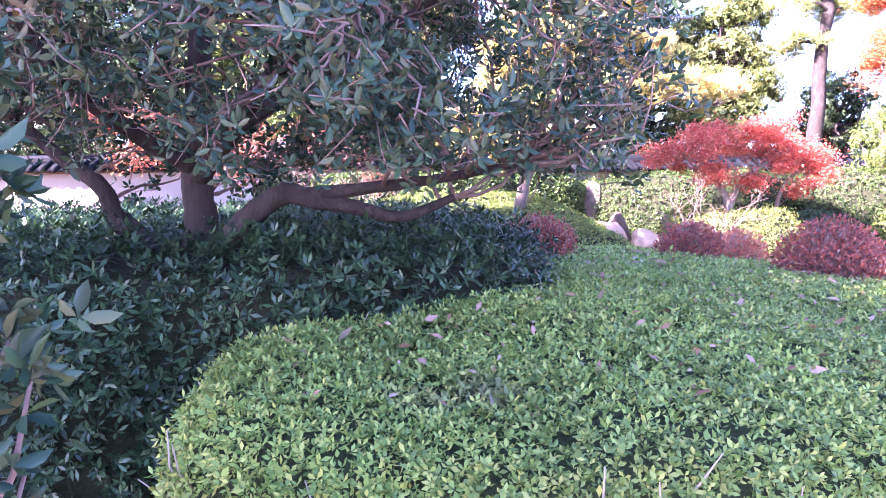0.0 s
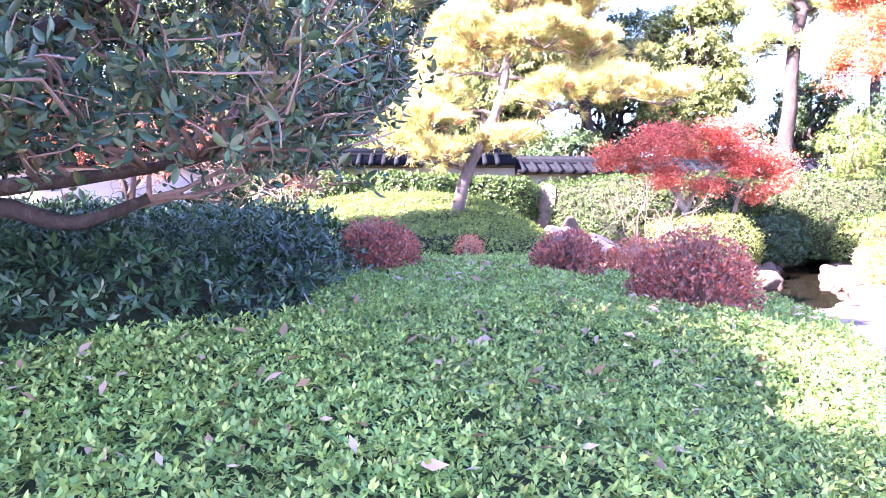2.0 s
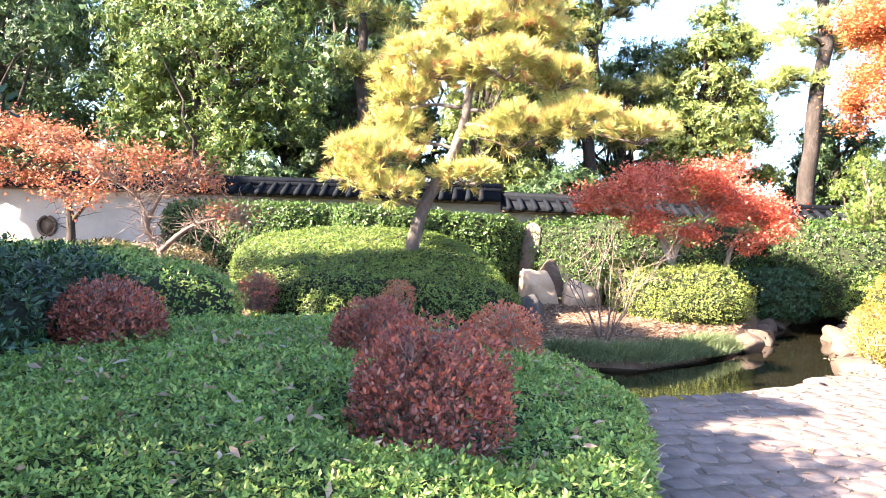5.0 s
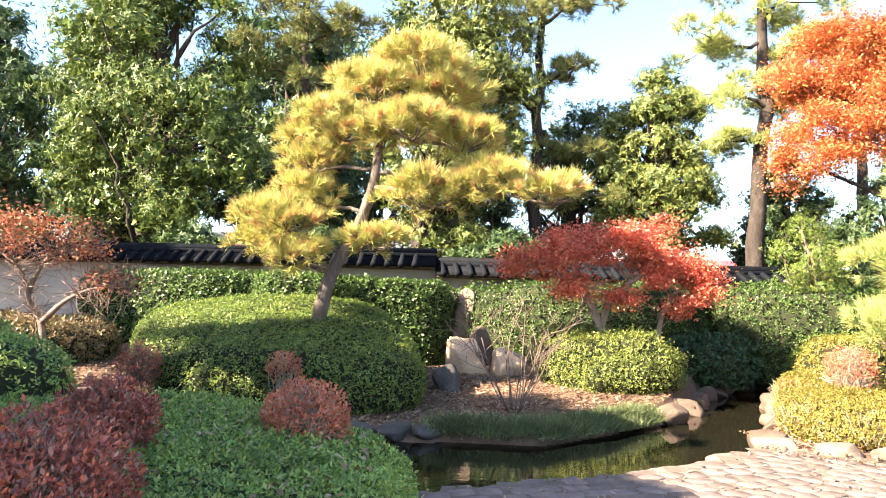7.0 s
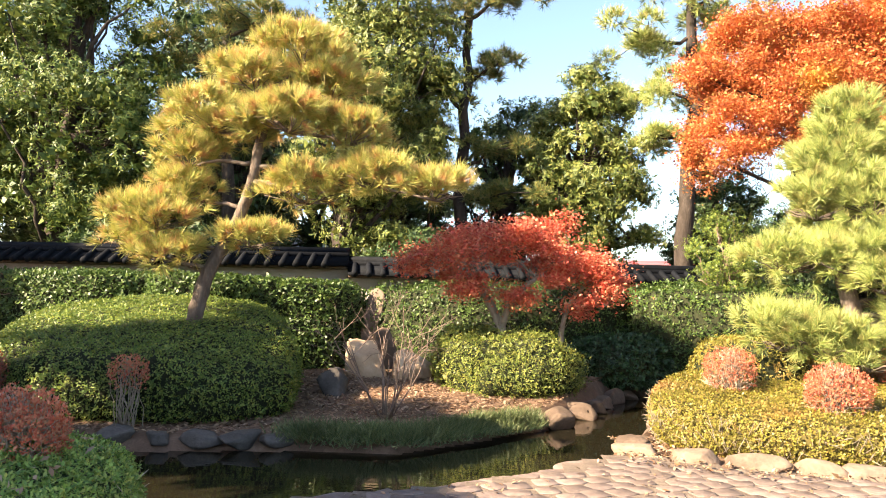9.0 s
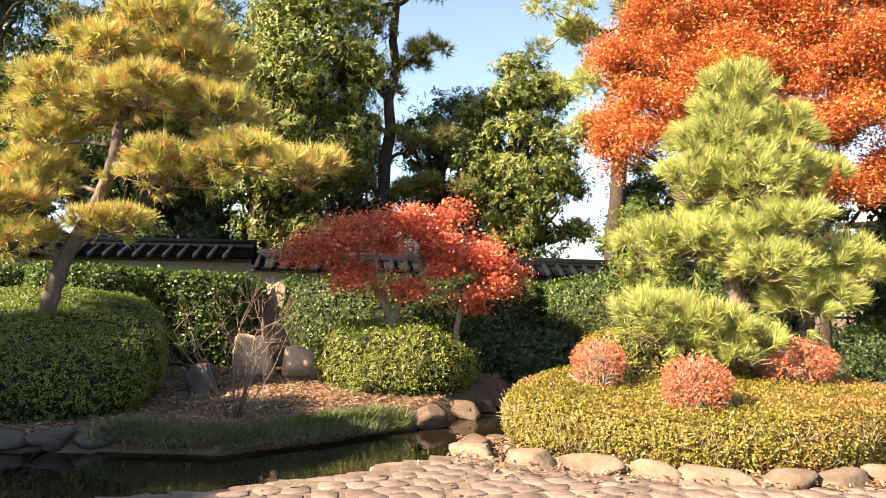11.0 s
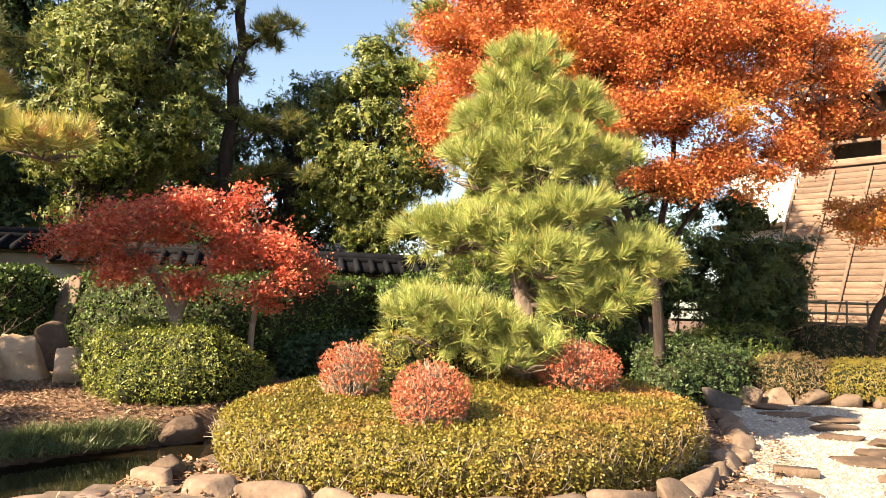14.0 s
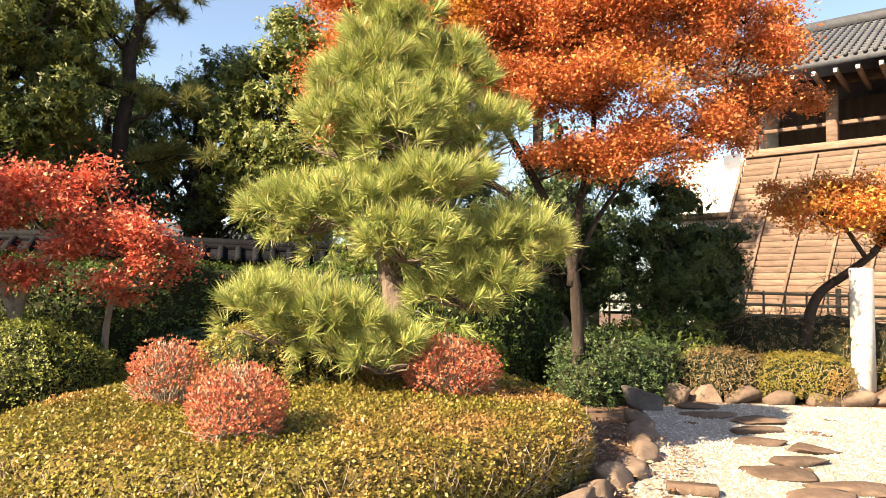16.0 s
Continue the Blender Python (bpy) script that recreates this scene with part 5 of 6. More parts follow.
for k, x in enumerate((-11.2, -8.6, -6.4, -2.9, -0.7, 3.9)):
    broad_tree("evergreen_shrub", (x, 17.3, 0), (x, 17.3, 2.4), ((x, 17.3, 2.3), (1.25, 0.6, 0.95)), BROAD_DARK, DARK_BARK, "dark evergreen shrub just beyond the wall", 120 + k, 6000, 30, 0.1, 0.06, (0.24, 0.42), category="shrub")
wall_tree(-12.6, 22.3, (-12.6, 22.3, 6.0), (3.2, 1.6, 5.6), BROAD_DARK, 114, "dark evergreen tree in the row behind", 22000, 0.15, 0.17, 70)
for k, x in enumerate((-14.5, -10.0, -5.2, -0.6)):
    wall_tree(x, 26.0, (x, 26.0, 6.5), (3.2, 1.5, 6.0), BROAD_DARK, 130 + k, "tall dark evergreen at the back of the grove", 13000, 0.1, 0.26, 60)
wall_tree(-15, 20, (-15, 20, 5.0), (3.2, 2.0, 4.0), BROAD_DARK, 98, "dark evergreen tree beyond the wall", 20000, 0.2)
tall_pine("tall_pine", (-1.1, 19, 0), (-1.35, 19, 10), [(-0.4, 19, 6.6, 0.8), (-2.1, 19, 7.2, 0.9), (-0.5, 19, 8.0, 1.0), (-1.8, 19, 9.0, 1.2), (-0.6, 19, 5.6, 0.7)], "tall dark pine beyond the wall", 100)
tall_pine("tall_pine", (4.4, 19, 0), (4.85, 19, 9.8), [(5.4, 19, 8.6, 0.7), (4.2, 19, 8.2, 0.7), (5.5, 18.9, 7.0, 0.5), (4.0, 19, 6.4, 0.6), (5.3, 19, 5.0, 0.6), (3.6, 18.6, 4.2, 0.6), (2.9, 18.6, 4.4, 0.5), (4.9, 19, 9.6, 0.9), (5.3, 19, 3.9, 0.6), (3.9, 19, 5.3, 0.6)], "tall pine with sparse tufts beyond the wall", 101, trunk_r=0.2)
tall_pine("tall_pine", (9.6, 18.9, 0), (9.7, 19.2, 10), [(8.8, 19, 7.6, 0.9), (10.4, 19, 7.4, 0.9), (9.0, 19, 6.4, 0.9), (10.2, 19, 8.6, 1.0), (9.2, 19, 9.2, 1.0), (10.5, 19, 6.2, 0.8), (9.0, 19, 5.3, 0.6)], "tall green pine beyond the wall", 102, NEEDLE_GREEN, 0.24)
tall_pine("tall_pine", (12.9, 21, 0), (13.0, 21, 8.5), [(12.2, 21, 7.0, 1.1), (13.6, 21, 7.4, 1.1), (12.9, 21, 8.4, 1.1)], "pine behind the orange maple", 103)
broad_tree("sparse_shrub", (9.5, 15.6, 0.1), (9.5, 15.6, 2.4), ((9.5, 15.6, 2.3), (0.75, 0.6, 1.25)), MOUND_LEAF, TWIG, "tall thin shrub with small pale leaves", 104, 30000, 60, 0.036, 0.04, (0.18, 0.35), category="shrub", inside=False)
broad_tree("sparse_shrub", (11.3, 16.2, 0.1), (11.3, 16.2, 2.0), ((11.3, 16.2, 1.7), (0.9, 0.6, 1.2)), BROAD_DARK, DARK_BARK, "dark evergreen shrub behind the pine", 105, 9000, 40, 0.06, 0.04, (0.22, 0.4), category="shrub")
broad_tree("yew_tree", (14.3, 17.2, 0.4), (14.3, 17.2, 3.2), ((14.3, 17.2, 2.3), (1.4, 0.8, 1.5)), BROAD_DARK, DARK_BARK, "dark narrow-leaved evergreen tree", 106, 30000, 60, 0.09, 0.08, (0.2, 0.36), 0.2, width=0.25)
broad_tree("yew_tree", (15.6, 17.8, 0.5), (15.6, 17.8, 2.4), ((15.5, 17.8, 2.0), (0.9, 0.7, 1.3)), BROAD_DARK, DARK_BARK, "small dark evergreen by the fence", 108, 12000, 36, 0.08, 0.06, (0.22, 0.38), width=0.3)
broad_tree("yew_tree", (12.9, 17.6, 0.3), (12.9, 17.6, 2.6), ((12.9, 17.6, 2.0), (0.9, 0.8, 1.3)), BROAD_DARK, DARK_BARK, "dark evergreen beneath the orange maple", 107, 8000, 30, 0.09, 0.06, (0.24, 0.4), width=0.3)

# ---- shrubs on the bank by the court ----
hedge("bank_plants", [(12.9, 16.8), (13.6, 16.3), (14.6, 16.3), (15.1, 16.8), (14.6, 17.3), (13.4, 17.4)], (14.0, 16.85), 0.3, lambda x, y: 1.02, MOUND_LEAF, "loose leafy green plants on the raised bank", 420, 23, 0.16, 5, 0.05, 0.02, 0, 60, wild=0.09, rings="round", category="shrub")
hedge("bank_azalea", [(13.75, 15.75), (14.2, 15.45), (14.9, 15.35), (15.3, 15.6), (15.1, 16.05), (14.2, 16.2)], (14.5, 15.75), 0.1, lambda x, y: 0.7, BROWN_LEAF, "dry brown azalea on the bank above the kerb", 1000, 27, 0.07, 4, 0.03, 0.011, 160, 60, wild=0.04, rings="round")
hedge("bank_azalea", [(15.0, 15.35), (15.5, 15.12), (16.3, 15.15), (16.5, 15.6), (15.8, 15.95), (15.1, 15.85)], (15.75, 15.5), 0.1, lambda x, y: 0.68, AZALEA_GOLD, "dry golden azalea on the bank above the kerb", 1300, 24, 0.05, 4, 0.027, 0.012, 120, 60, wild=0.03, rings="round")
hedge("bank_azalea", [(17.35, 15.3), (18.2, 15.2), (20.5, 15.3), (20.5, 16.2), (18.2, 16.3), (17.35, 16.0)], (18.5, 15.75), 0.1, lambda x, y: 0.72, AZALEA_GOLD, "dry golden azalea on the bank above the kerb", 420, 25, 0.05, 5, 0.045, 0.02, 40, 80, wild=0.03, rings="round")
# two shrubs added as fill; their dark leaf colour stands for the maple's shade
hedge("shade_fill_shrub", [(12.3, 15.6), (12.8, 15.1), (13.5, 15.2), (13.8, 15.8), (13.4, 16.4), (12.5, 16.4)], (13.05, 15.75), 0.05, lambda x, y: 0.82, BROAD_DARK, "evergreen shrub added under the maple, its dark leaves standing for deep shade", 560, 28, 0.2, 5, 0.05, 0.018, 0, 60, wild=0.1, rings="round", category="shrub")
hedge("shade_fill_shrub", [(11.9, 14.9), (12.2, 14.65), (12.65, 14.75), (12.7, 15.2), (12.3, 15.45), (11.95, 15.3)], (12.3, 15.05), 0.02, lambda x, y: 0.6, BROAD_DARK, "evergreen shrub added at the foot of the maple, its dark leaves standing for shade", 640, 29, 0.16, 5, 0.05, 0.018, 0, 50, wild=0.1, rings="round", category="shrub")
hedge("brush", [(15.2, 16.6), (16.5, 16.3), (18.5, 16.6), (18.5, 17.4), (16.5, 17.6), (15.2, 17.3)], (16.8, 17.0), 0.2, lambda x, y: 1.25, BROWN_LEAF, "brown bare brush below the fence", 300, 26, 0.12, 4, 0.05, 0.01, 200, 60, wild=0.12, rings="round")

# ---- rocks ----
def rock(at, size, seed, mat=ROCK, rz=0.0, label="rounded weathered grey-brown rock at the water's edge", group="stream rocks", level=3, name="rock", sharp=0.35):
    return solid(name, rock_geo(seed, at, size, rz, level, sharp), mat, label, "rock", group, smooth=True)


rock((3.32, 14.3, 0.42), (0.85, 0.6, 0.85), 1, ROCK_TAN, 10, "large tan boulder in the sun", "boulders", 4)
rock((4.05, 14.15, 0.3), (0.75, 0.6, 0.85), 2, ROCK_TAN, -20, "large tan boulder streaked with shadow", "boulders", 4)
rock((3.55, 14.6, 0.62), (0.7, 0.5, 0.9), 3, ROCK, 40, "dark boulder behind the tan ones", "boulders", 4)
rock((3.2, 12.6, 0.18), (0.45, 0.6, 0.55), 4, ROCK_DARK, 15, "dark upright rock beside the mound", "boulders", 4)
slab = rock_geo(5, (3.22, 15.65, 0.85), (0.52, 0.36, 1.75), 12, 4, 0.12, 0.6)
solid("standing_stone", slab, ROCK_KERB, "tall pale upright stone with a rounded top", "stone", smooth=True)
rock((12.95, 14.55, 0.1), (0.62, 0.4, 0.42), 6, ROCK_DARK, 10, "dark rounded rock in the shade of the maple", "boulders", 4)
rngr = np.random.default_rng(7)
for i, (x, y, s) in enumerate([(6.2, 12.0, 0.62), (6.55, 12.7, 0.45), (6.85, 13.3, 0.4), (7.05, 13.8, 0.42), (7.3, 14.4, 0.45), (7.6, 14.95, 0.4), (7.95, 15.5, 0.42), (8.35, 16.0, 0.45), (8.8, 16.5, 0.5),
                               (6.75, 10.05, 0.6), (7.0, 10.6, 0.42), (7.3, 11.3, 0.45), (7.55, 11.9, 0.5), (7.8, 12.7, 0.45), (8.1, 13.5, 0.5), (8.6, 14.4, 0.5), (9.2, 15.3, 0.55),
                               (1.5, 9.95, 0.45), (2.0, 9.92, 0.32), (2.45, 9.95, 0.42), (2.85, 10.0, 0.42), (3.2, 10.08, 0.3)]):
    rock((x, y, -0.08 + 0.08 * s), (s * 1.1, s * 0.75, s * 0.6), 20 + i, ROCK_DARK if x < 3.5 else ROCK, rngr.uniform(0, 180))


# kerb stones
i = 0
seg = np.linalg.norm(np.diff(KERB, axis=0), axis=1)
cum = np.concatenate([[0], np.cumsum(seg)])
s = 0.0
while s < cum[-1] - 0.2:
    ln = rngr.uniform(0.4, 0.62)
    m = s + ln / 2
    x, y = np.interp(m, cum, KERB[:, 0]), np.interp(m, cum, KERB[:, 1])
    x2, y2 = np.interp(m + 0.1, cum, KERB[:, 0]), np.interp(m + 0.1, cum, KERB[:, 1])
    rock((x, y, 0.03), (ln * 1.1, rngr.uniform(0.26, 0.33), rngr.uniform(0.22, 0.29)), 100 + i, ROCK_KERB, math.degrees(math.atan2(y2 - y, x2 - x)), "rounded kerb stone edging the golden azalea bed", "kerb stones", 3, "kerb_stone", 0.2)
    s += ln * 0.98
    i += 1
for i, x in enumerate(np.arange(13.7, 20, 0.52)):
    y = 15.12 + 0.25 * math.exp(-(x - 14.3) ** 2)
    rock((x, y, 0.1), (0.56, 0.3, rngr.uniform(0.3, 0.42)), 160 + i, ROCK_KERB, rngr.uniform(-8, 8), "squared bank kerb stone above the gravel", "bank stones", 3, "kerb_stone", 0.2)
for i, (x, y) in enumerate([(13.75, 14.75), (13.6, 14.0), (13.95, 13.55), (13.6, 12.95), (13.25, 12.3), (13.55, 11.9), (13.1, 11.35), (12.7, 10.9), (13.0, 10.5), (12.6, 10.2), (12.3, 9.7), (12.55, 9.2)]):
    rock((x, y, 0.02), (rngr.uniform(0.6, 0.85), rngr.uniform(0.42, 0.55), 0.11), 190 + i, ROCK, rngr.uniform(-25, 25), "flat brown stepping stone set in gravel", "stepping stones", 3, "stepping_stone", 0.22)
# flat edging stones along the near bank
for i, m in enumerate(np.arange(0, 1, 0.075)):
    a = np.array([(3.2, 7.42), (4.0, 7.82), (5.2, 8.41), (5.83, 8.91), (6.35, 9.55)])
    t = m * 4
    k = int(t)
    p = a[k] + (a[k + 1] - a[k]) * (t - k)
    rock((p[0], p[1], -0.065), (0.46, 0.24, 0.13), 220 + i, FLAG, 28, "flat stone edging the paved bank", "edging stones", 3, "edging_stone", 0.2)

# ---- bare shrub on the far bank ----
rngb = np.random.default_rng(55)
bare = thing("bare_shrub", (4.15, 11.2, 0.04), "leafless shrub of many thin upright stems", "shrub")


def twig_tree(p, d, length, r, depth, out):
    e = p + d * length
    ln = bend(p, e, rngb, 5, 0.06)
    out.append(tube(ln, np.linspace(r, r * 0.6, 5), 5))
    if depth == 0:
        return
    for _ in range(rngb.integers(2, 4)):
        q = ln[rngb.integers(2, 5)]
        twig_tree(q, nrm(d + 0.55 * rngb.standard_normal(3) + np.array([0, 0, 0.15])), length * rngb.uniform(0.4, 0.65), r * 0.55, depth - 1, out)


out = []
for i in range(15):
    a = rngb.uniform(0, 6.283)
    lean = rngb.uniform(0.1, 0.75)
    twig_tree(np.array([4.15 + 0.07 * math.cos(a), 11.2 + 0.07 * math.sin(a), 0.03]), nrm(np.array([math.cos(a) * lean, math.sin(a) * lean, 1])), rngb.uniform(0.7, 1.15), 0.0085, 3, out)
part("stemwork", join(out), TWIG, bare, kind="stuff")

# ---- grass along the far bank ----
rngg = np.random.default_rng(56)
line = spline([(3.3, 10.15, 0), (4.4, 10.2, 0), (5.2, 10.95, 0), (5.9, 11.65, 0)], 300)
n = 15000
q = line[rngg.integers(0, 300, n)] + np.stack([rngg.normal(0, 0.1, n) - 0.0, rngg.normal(0, 0.1, n) + 0.03, np.zeros(n)], -1)
q[:, 2] = np.clip(poly_dist(q[:, 0], q[:, 1], POND) * 0.5, -0.13, 0.06) - 0.03
d = nrm(rngg.standard_normal((n, 3)) * np.array([0.6, 0.6, 0.1]) + np.array([0, -0.2, 1]))
sv = nrm(np.cross(d, rngg.standard_normal((n, 3)))) * 0.0062
L = rngg.uniform(0.08, 0.2, (n, 1)) * (0.7 + 0.55 * np.sin(q[:, :1] * 9.0 + 2 * np.sin(q[:, 1:2] * 7.0)) ** 2)
V = np.stack([q - sv, q + sv, q + d * L + np.array([0, 0, -0.03])], 1).reshape(-1, 3)
keep = poly_dist(q[:, 0], q[:, 1], POND) > -0.12
V = V.reshape(-1, 3, 3)[keep].reshape(-1, 3)
n = int(keep.sum())
solid("bank_grass", (V, np.arange(n * 3).reshape(-1, 3)), GRASS_LEAF, "dark dwarf grass along the stream bank", "grass", kind="stuff")


def litter(name, X, Y, Z, size, mat, label, seed, tilt=0.35):
    r = np.random.default_rng(seed)
    P = np.stack([X, Y, Z], -1)
    N = np.tile(np.array([[0, 0, 1.0]]), (len(P), 1))
    return solid(name, leaves(P, N, size, size * 0.38, r, tilt, 0.35), mat, label, "leaves", kind="stuff")


rngl = np.random.default_rng(57)
X, Y = rngl.uniform(-0.8, 3.5, 2200), rngl.uniform(1.6, 7.0, 2200)
ok = poly_dist(X, Y, np.array(HEDGE1)) < -0.18
X, Y = X[ok][:950], Y[ok][:950]
litter("fallen_leaves", X, Y, np.array([HEDGE1_TOP(a, b) for a, b in zip(X, Y)]) + 0.028, 0.042, LITTER_PALE, "dry fallen leaves lying on the hedge", 58, 0.5)
X, Y = rngl.uniform(0.5, 7.5, 26000), rngl.uniform(9.6, 15.0, 26000)
ok = poly_dist(X, Y, POND) > 0.15
X, Y = X[ok], Y[ok]
litter("leaf_litter", X, Y, land(X, Y) + 0.02, 0.055, LITTER, "brown leaf litter on the bank", 59)
X, Y = rngl.uniform(-1.5, 13, 5000), rngl.uniform(-2, 9.5, 5000)
ok = poly_dist(X, Y, np.array(PAVE)) < -0.05
X, Y = X[ok], Y[ok]
litter("leaf_litter", X, Y, np.full(len(X), 0.035), 0.045, LITTER_PALE, "scattered dry leaves on the paving", 62)
X, Y = rngl.uniform(-6, 0.5, 9000), rngl.uniform(6.8, 12, 9000)
litter("leaf_litter", X, Y, land(X, Y) + 0.02, 0.06, LITTER, "reddish leaf litter under the shrubs", 63)

X, Y = rngl.uniform(6.6, 12.4, 9000), rngl.uniform(8.8, 13.5, 9000)
dk = np.min(np.hypot(X[:, None] - KERB[None, ::4, 0], Y[:, None] - KERB[None, ::4, 1]), axis=1)
ok = (dk < 0.5) & (poly_dist(X, Y, np.array(ISLAND)) > -0.1)
litter("leaf_litter", X[ok], Y[ok], np.full(int(ok.sum()), 0.05), 0.05, LITTER_PALE, "dry leaves gathered along the kerb", 65)
solid("loose_brick", turned(box(-0.17, 0.17, -0.06, 0.06, 0, 0.07, 0.008), (11.75, 10.35, 0.012), -18), ROCK, "single weathered brick lying on the gravel", "brick")

# ---- pale post, bamboo fence ----
post = solid("stone_post", turned(box(-0.13, 0.13, -0.13, 0.13, 0, 1.9, 0.02), (17.0, 15.95, 0.13), 20), PAINTED_POST, "upright white-painted square stone post by the bank", "post")
fence = thing("bamboo_fence", (13.8, 18.2, 0.6), "low weathered bamboo rail fence", "fence")
for z in (1.25, 1.45, 1.66):
    part("rail", tube([(13.6, 18.25, z), (16.5, 18.2, z + 0.01), (20.5, 18.1, z)], 0.028, 7), BAMBOO, fence, smooth=True)
for x in np.arange(13.7, 20.4, 0.42):
    part("upright", tube([(x, 18.16, 0.6), (x, 18.16, 1.72)], 0.02, 7), BAMBOO, fence, smooth=True)
for x in (14.4, 16.3, 18.2, 20.1):
    part("post", tube([(x, 18.3, 0.5), (x, 18.3, 1.8)], 0.05, 8), BAMBOO, fence, smooth=True)

# ---- timber gatehouse ----
bh = thing("gatehouse", (19.6, 24.2, -0.35), "two-storey timber building with plank siding, white plaster and grey tiled roof", "building")
ROT = -43.0


def bpart(name, geo, mat, parent=bh, label="", smooth=False):
    return part(name, turned(geo, (19.6, 24.2, -0.35), ROT), mat, parent, label, smooth)


bpart("core", box(0.25, 12, 0.4, 8, 0, 5.96, 0.02), BEAM_WOOD)
bpart("upper_storey", box(0.25, 12, 2.6, 8, 5.962, 8.0, 0.02), BEAM_WOOD)
for i in range(28):
    z = 1.2 + i * 0.17
    lean = (z - 1.2) / 4.76
    bpart("plank", box(-1.25 + 1.25 * lean, 12, -0.9 + 0.9 * lean, 0.3, z, z + 0.162, 0.01), OLD_WOOD)
for i in range(13):
    x = -0.1 + i * 0.92
    g = box(-0.04, 0.04, -0.06, 0.0, 0, 4.7, 0.006)
    V = g[0].copy()
    V[:, 1] += -0.93 + 0.9 * V[:, 2] / 4.7
    V[:, 0] += x - 0.9 * (1 - V[:, 2] / 4.7)
    V[:, 2] += 1.2
    bpart("batten", (V, g[1]), OLD_WOOD)
bpart("sill_beam", box(-0.1, 12.1, -0.12, 0.28, 5.97, 6.17, 0.02), OLD_WOOD)
bpart("side_wall", box(-0.3, 0.2, 0.42, 8, 3.9, 7.6, 0.02), WHITE_PLASTER, label="white plastered side wall")
bpart("wing", box(-2.4, -0.32, 1.2, 5.5, 0.5, 6.4, 0.02), WHITE_PLASTER, label="white plastered wing")
bpart("wing_eave", box(-2.8, 0.1, 0.6, 1.19, 4.45, 4.6, 0.02), BEAM_WOOD)
for x in (0.1, 2.1, 4.1, 6.1, 8.1):
    bpart("pillar", box(x - 0.14, x + 0.14, -0.02, 0.26, 6.172, 7.7, 0.02), OLD_WOOD)
bpart("lintel", box(-0.2, 12, -0.04, 0.24, 7.7, 7.95, 0.02), BEAM_WOOD)
bpart("handrail", box(0.3, 12, 0.02, 0.12, 6.62, 6.72, 0.01), OLD_WOOD)
# roof: sloping tiled plane with a deep eave
RV = np.array([(-1.6, -1.5, 7.75), (13, -1.5, 7.75), (13, 3.5, 10.3), (-1.6, 3.5, 10.3), (-1.6, 8.5, 7.75), (13, 8.5, 7.75)])
RT = RV + np.array([0, 0, 0.18])
bpart("roof", (np.concatenate([RV, RT]), [np.array([[0, 3, 2, 1], [3, 4, 5, 2], [6, 7, 8, 9], [9, 8, 11, 10], [0, 1, 7, 6], [0, 6, 9, 3], [3, 9, 10, 4], [4, 10, 11, 5], [1, 2, 8, 7], [2, 5, 11, 8]])]), TILE_GREY)
tiles = []
for i in range(70):
    x = -1.5 + i * 0.208
    tiles.append(tube([(x, -1.55, 7.95), (x, 1.0, 9.25), (x, 3.5, 10.5)], 0.05, 6))
for j in range(14):
    y = -1.4 + j * 0.36
    z = 7.93 + (y + 1.5) * 0.51
    tiles.append(box(-1.6, 13, y, y + 0.05, z, z + 0.05, 0.005))
bpart("tiling", join(tiles), TILE_GREY, smooth=True)
bpart("ridge", tube([(-1.7, 3.5, 10.6), (6, 3.5, 10.6), (13, 3.5, 10.6)], 0.22, 10), TILE_GREY, smooth=True)
for i in range(30):
    x = -1.4 + i * 0.48
    bpart("rafter", box(x - 0.05, x + 0.05, -1.46, 0.5, 7.55, 7.68, 0.008), OLD_WOOD)
for i in range(30):
    x = -1.4 + i * 0.48
    bpart("rafter_end", box(x - 0.04, x + 0.04, -1.49, -1.462, 7.57, 7.66, 0.006), WHITE_PLASTER, label="white-painted rafter end")
# ---- houses beyond the wall ----
def far_house(x, y, w, d, h, roof_h, mat, label):
    root = thing("house", (x, y, 0), label, "house")
    part("wall", box(x - w / 2, x + w / 2, y - d / 2, y + d / 2, 0, h, 0.02), WHITE_PLASTER, root)
    V = np.array([(x - w / 2 - 0.5, y - d / 2 - 0.6, h), (x + w / 2 + 0.5, y - d / 2 - 0.6, h), (x + w / 2 + 0.5, y, h + roof_h), (x - w / 2 - 0.5, y, h + roof_h), (x - w / 2 - 0.5, y + d / 2 + 0.6, h), (x + w / 2 + 0.5, y + d / 2 + 0.6, h)])
    part("roof", (V, [np.array([[0, 1, 2, 3], [3, 2, 5, 4], [0, 4, 5, 1]]), np.array([[0, 3, 4], [1, 5, 2]])]), mat, root)


far_house(12.5, 34.0, 7.0, 6.0, 2.4, 1.1, RED_ROOF, "low white house with a red roof beyond the wall")
far_house(2.0, 40.0, 9.0, 6.0, 3.2, 1.8, TILE_GREY, "white house with a grey roof beyond the wall")
far_house(-8.0, 38.0, 9.0, 6.0, 3.2, 1.6, TILE_GREY, "white house with a grey roof beyond the wall")

# ---- gravel pebbles, paving stones ----
rngp = np.random.default_rng(64)
n = 18000
X, Y = rngp.uniform(11.3, 18, n), rngp.uniform(8.0, 15.2, n)
ok = poly_dist(X, Y, np.array(GRAVEL_AREA)) < -0.02
X, Y = X[ok], Y[ok]
n = len(X)
octa = np.array([(1, 0, 0), (0, 1, 0), (-1, 0, 0), (0, -1, 0), (0, 0, 0.7)])
sc = rngp.uniform(0.009, 0.022, (n, 1, 1))
tn = rngp.uniform(0, 6.283, n)
cs, sn = np.cos(tn), np.sin(tn)
ov = octa[None] * sc
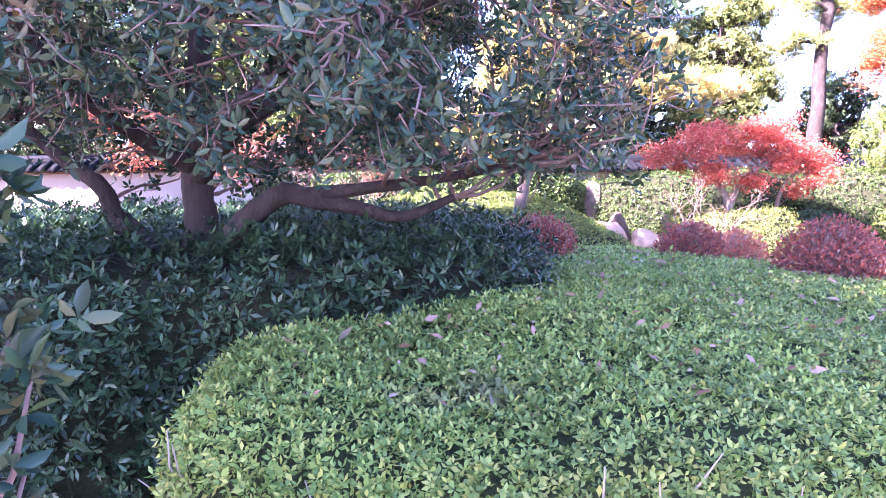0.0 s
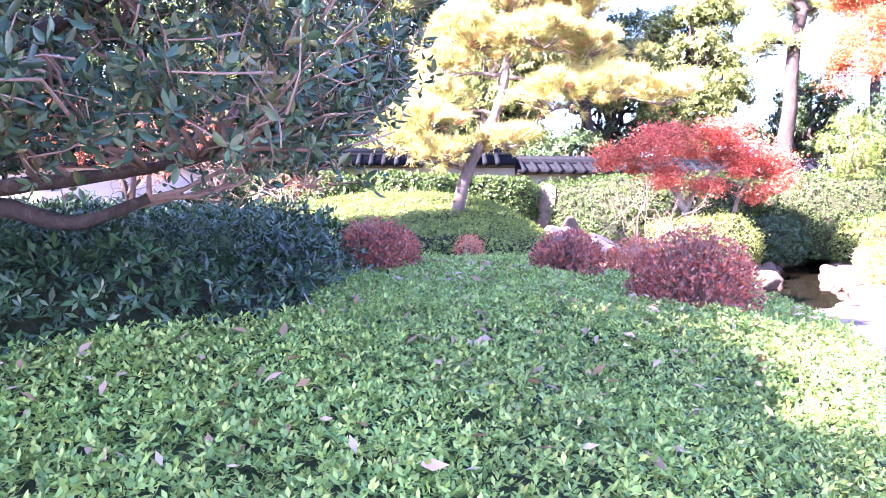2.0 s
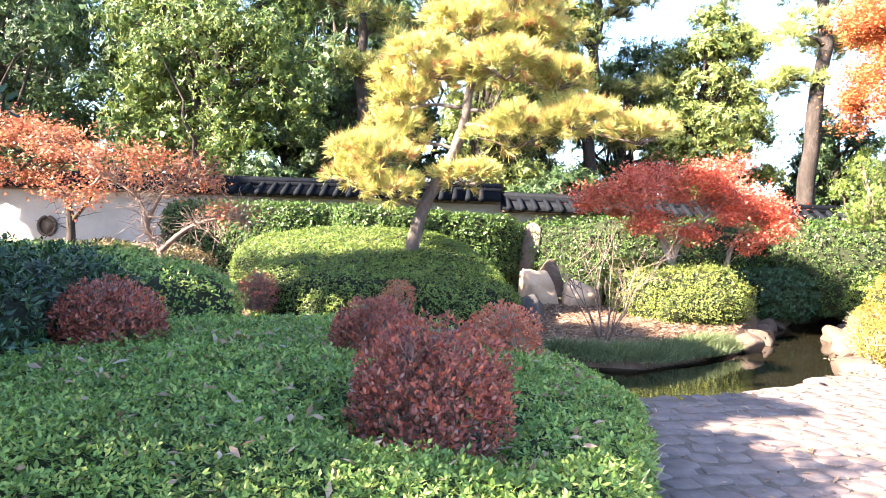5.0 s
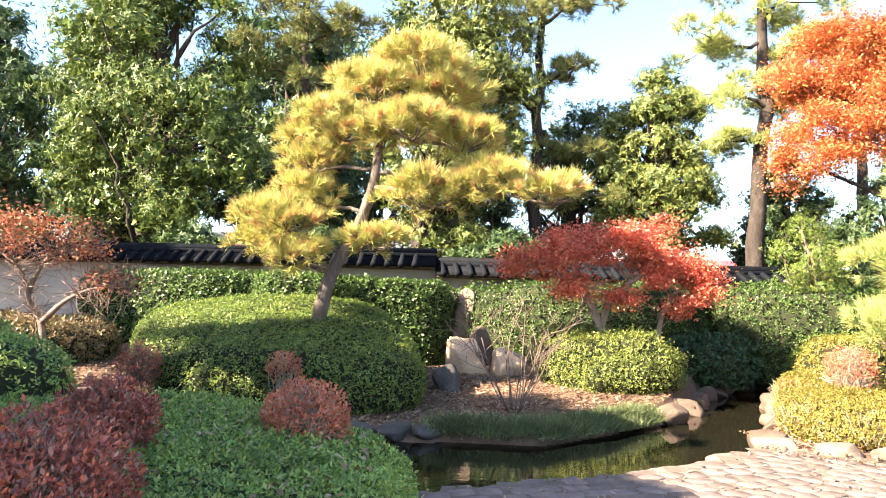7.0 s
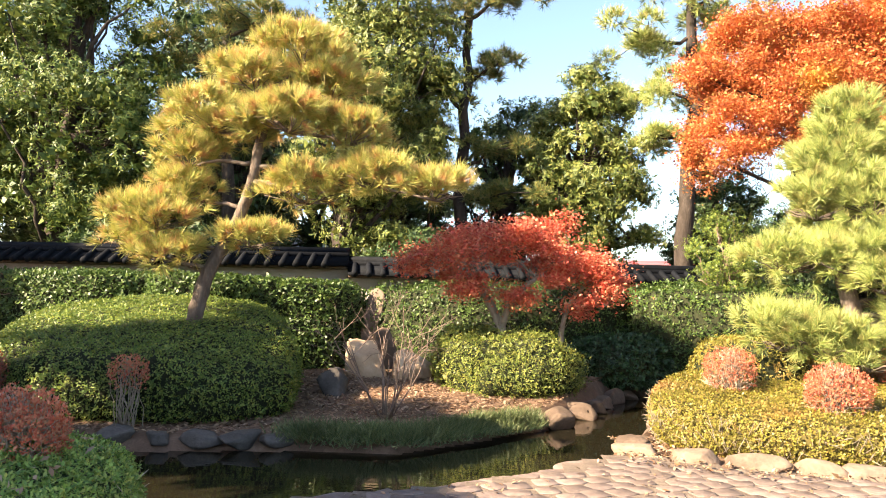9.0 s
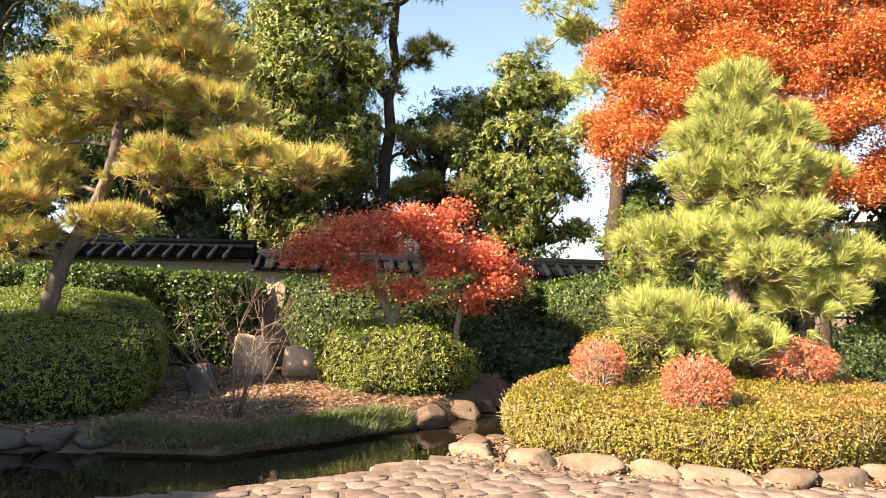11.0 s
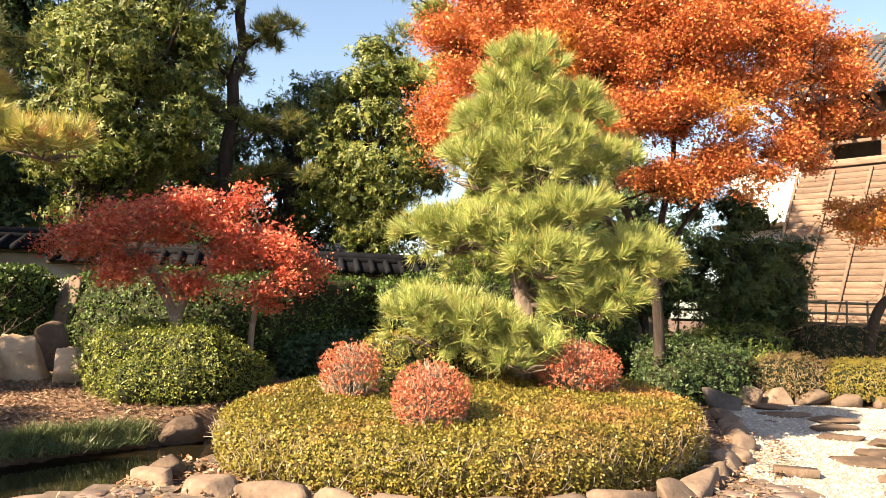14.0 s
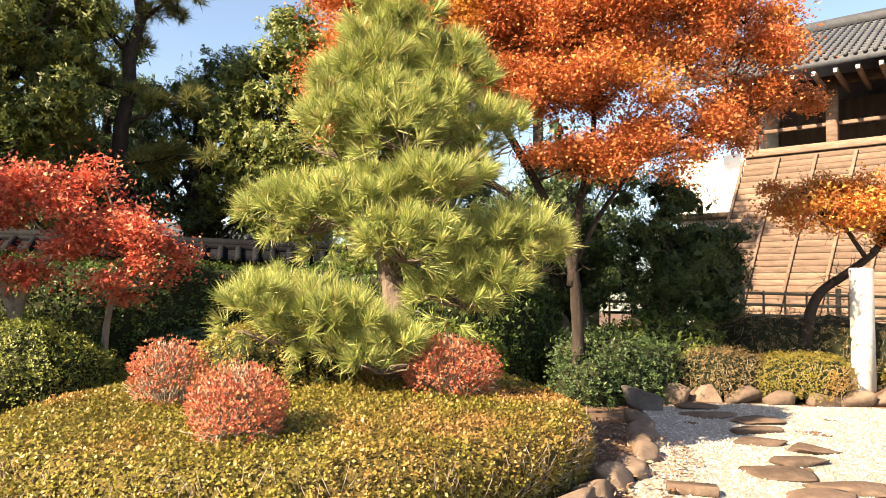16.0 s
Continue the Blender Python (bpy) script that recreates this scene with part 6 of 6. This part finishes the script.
ov = np.stack([ov[..., 0] * cs[:, None] - ov[..., 1] * sn[:, None] * 0.7, ov[..., 0] * sn[:, None] + ov[..., 1] * cs[:, None] * 0.7, ov[..., 2]], -1)
V = (ov + np.stack([X, Y, np.full(n, 0.012)], -1)[:, None]).reshape(-1, 3)
F = (np.array([[0, 1, 4], [1, 2, 4], [2, 3, 4], [3, 0, 4]])[None] + np.arange(n)[:, None, None] * 5).reshape(-1, 3)
solid("gravel_pebbles", (V, F), PEBBLE, "loose white gravel pebbles", "gravel", kind="stuff")

PAVE_STEP = 0.19
cells = []
for r in range(0, 56):
    for c in range(-2, 70):
        x, y = -0.5 + c * PAVE_STEP * 1.15 + (r % 2) * 0.13, -0.6 + r * PAVE_STEP
        cells.append((x, y))
cells = np.array(cells)
# rows run along the bank
th = radians(22)
rot = np.array([[math.cos(th), -math.sin(th)], [math.sin(th), math.cos(th)]])
cells = (cells - 3) @ rot.T + np.array([5.0, 4.6])
cells = cells + rngp.normal(0, 0.022, cells.shape)
inside = poly_dist(cells[:, 0], cells[:, 1], np.array(PAVE)) < -0.1
inside &= poly_dist(cells[:, 0], cells[:, 1], np.array(HEDGE1)) > -0.1
inside &= cells[:, 1] > 2.2
cells = cells[inside]
stone_meshes = []
for k in range(8):
    m = 8
    a = np.linspace(0, 2 * np.pi, m, endpoint=False) + rngp.normal(0, 0.12, m)
    sx, sy = rngp.uniform(0.092, 0.118), rngp.uniform(0.078, 0.1)
    e = 2 / 5.0
    ox, oy = np.sign(np.cos(a)) * np.abs(np.cos(a)) ** e * sx, np.sign(np.sin(a)) * np.abs(np.sin(a)) ** e * sy
    jit = 1 + rngp.normal(0, 0.05, m)
    ox, oy = ox * jit, oy * jit
    V = np.concatenate([np.stack([ox, oy, np.full(m, 0.0)], -1), np.stack([ox * 0.99, oy * 0.99, np.full(m, 0.019)], -1), np.stack([ox * 0.92, oy * 0.92, 0.025 + rngp.normal(0, 0.0015, m)], -1), [(0, 0, 0.0265)]])
    j = np.arange(m)
    q = (j + 1) % m
    Q = np.concatenate([np.stack([j, q, m + q, m + j], -1), np.stack([m + j, m + q, 2 * m + q, 2 * m + j], -1)])
    T = np.stack([2 * m + j, 2 * m + q, np.full(m, 3 * m)], -1)
    stone_meshes.append((V, [Q, T]))
stone_data = [mesh_np("paving_stone", v, f, FLAG) for v, f in stone_meshes]
near = np.argsort(np.hypot(cells[:, 0] - 6.9, cells[:, 1] - 7.6))
paving = thing("paving", (5.0, 5.0, 0.0), "worn brown flagstone paving beside the stream", "pavement", kind="structure")
rest = []
for k, idx in enumerate(near):
    x, y = cells[idx]
    rz = 22 + rngp.normal(0, 12) + 180 * (k % 2)
    if k < 300:
        ob = new("paving_stone", stone_data[k % 8])
        ob.parent = paving
        ob.location = (x - 5.0, y - 5.0, 0.002)
        ob.rotation_euler = (0, 0, radians(rz))
    else:
        rest.append(turned(stone_meshes[k % 8], (x, y, 0.002), rz))
part("outer_stones", join(rest), FLAG, paving, kind="stuff")
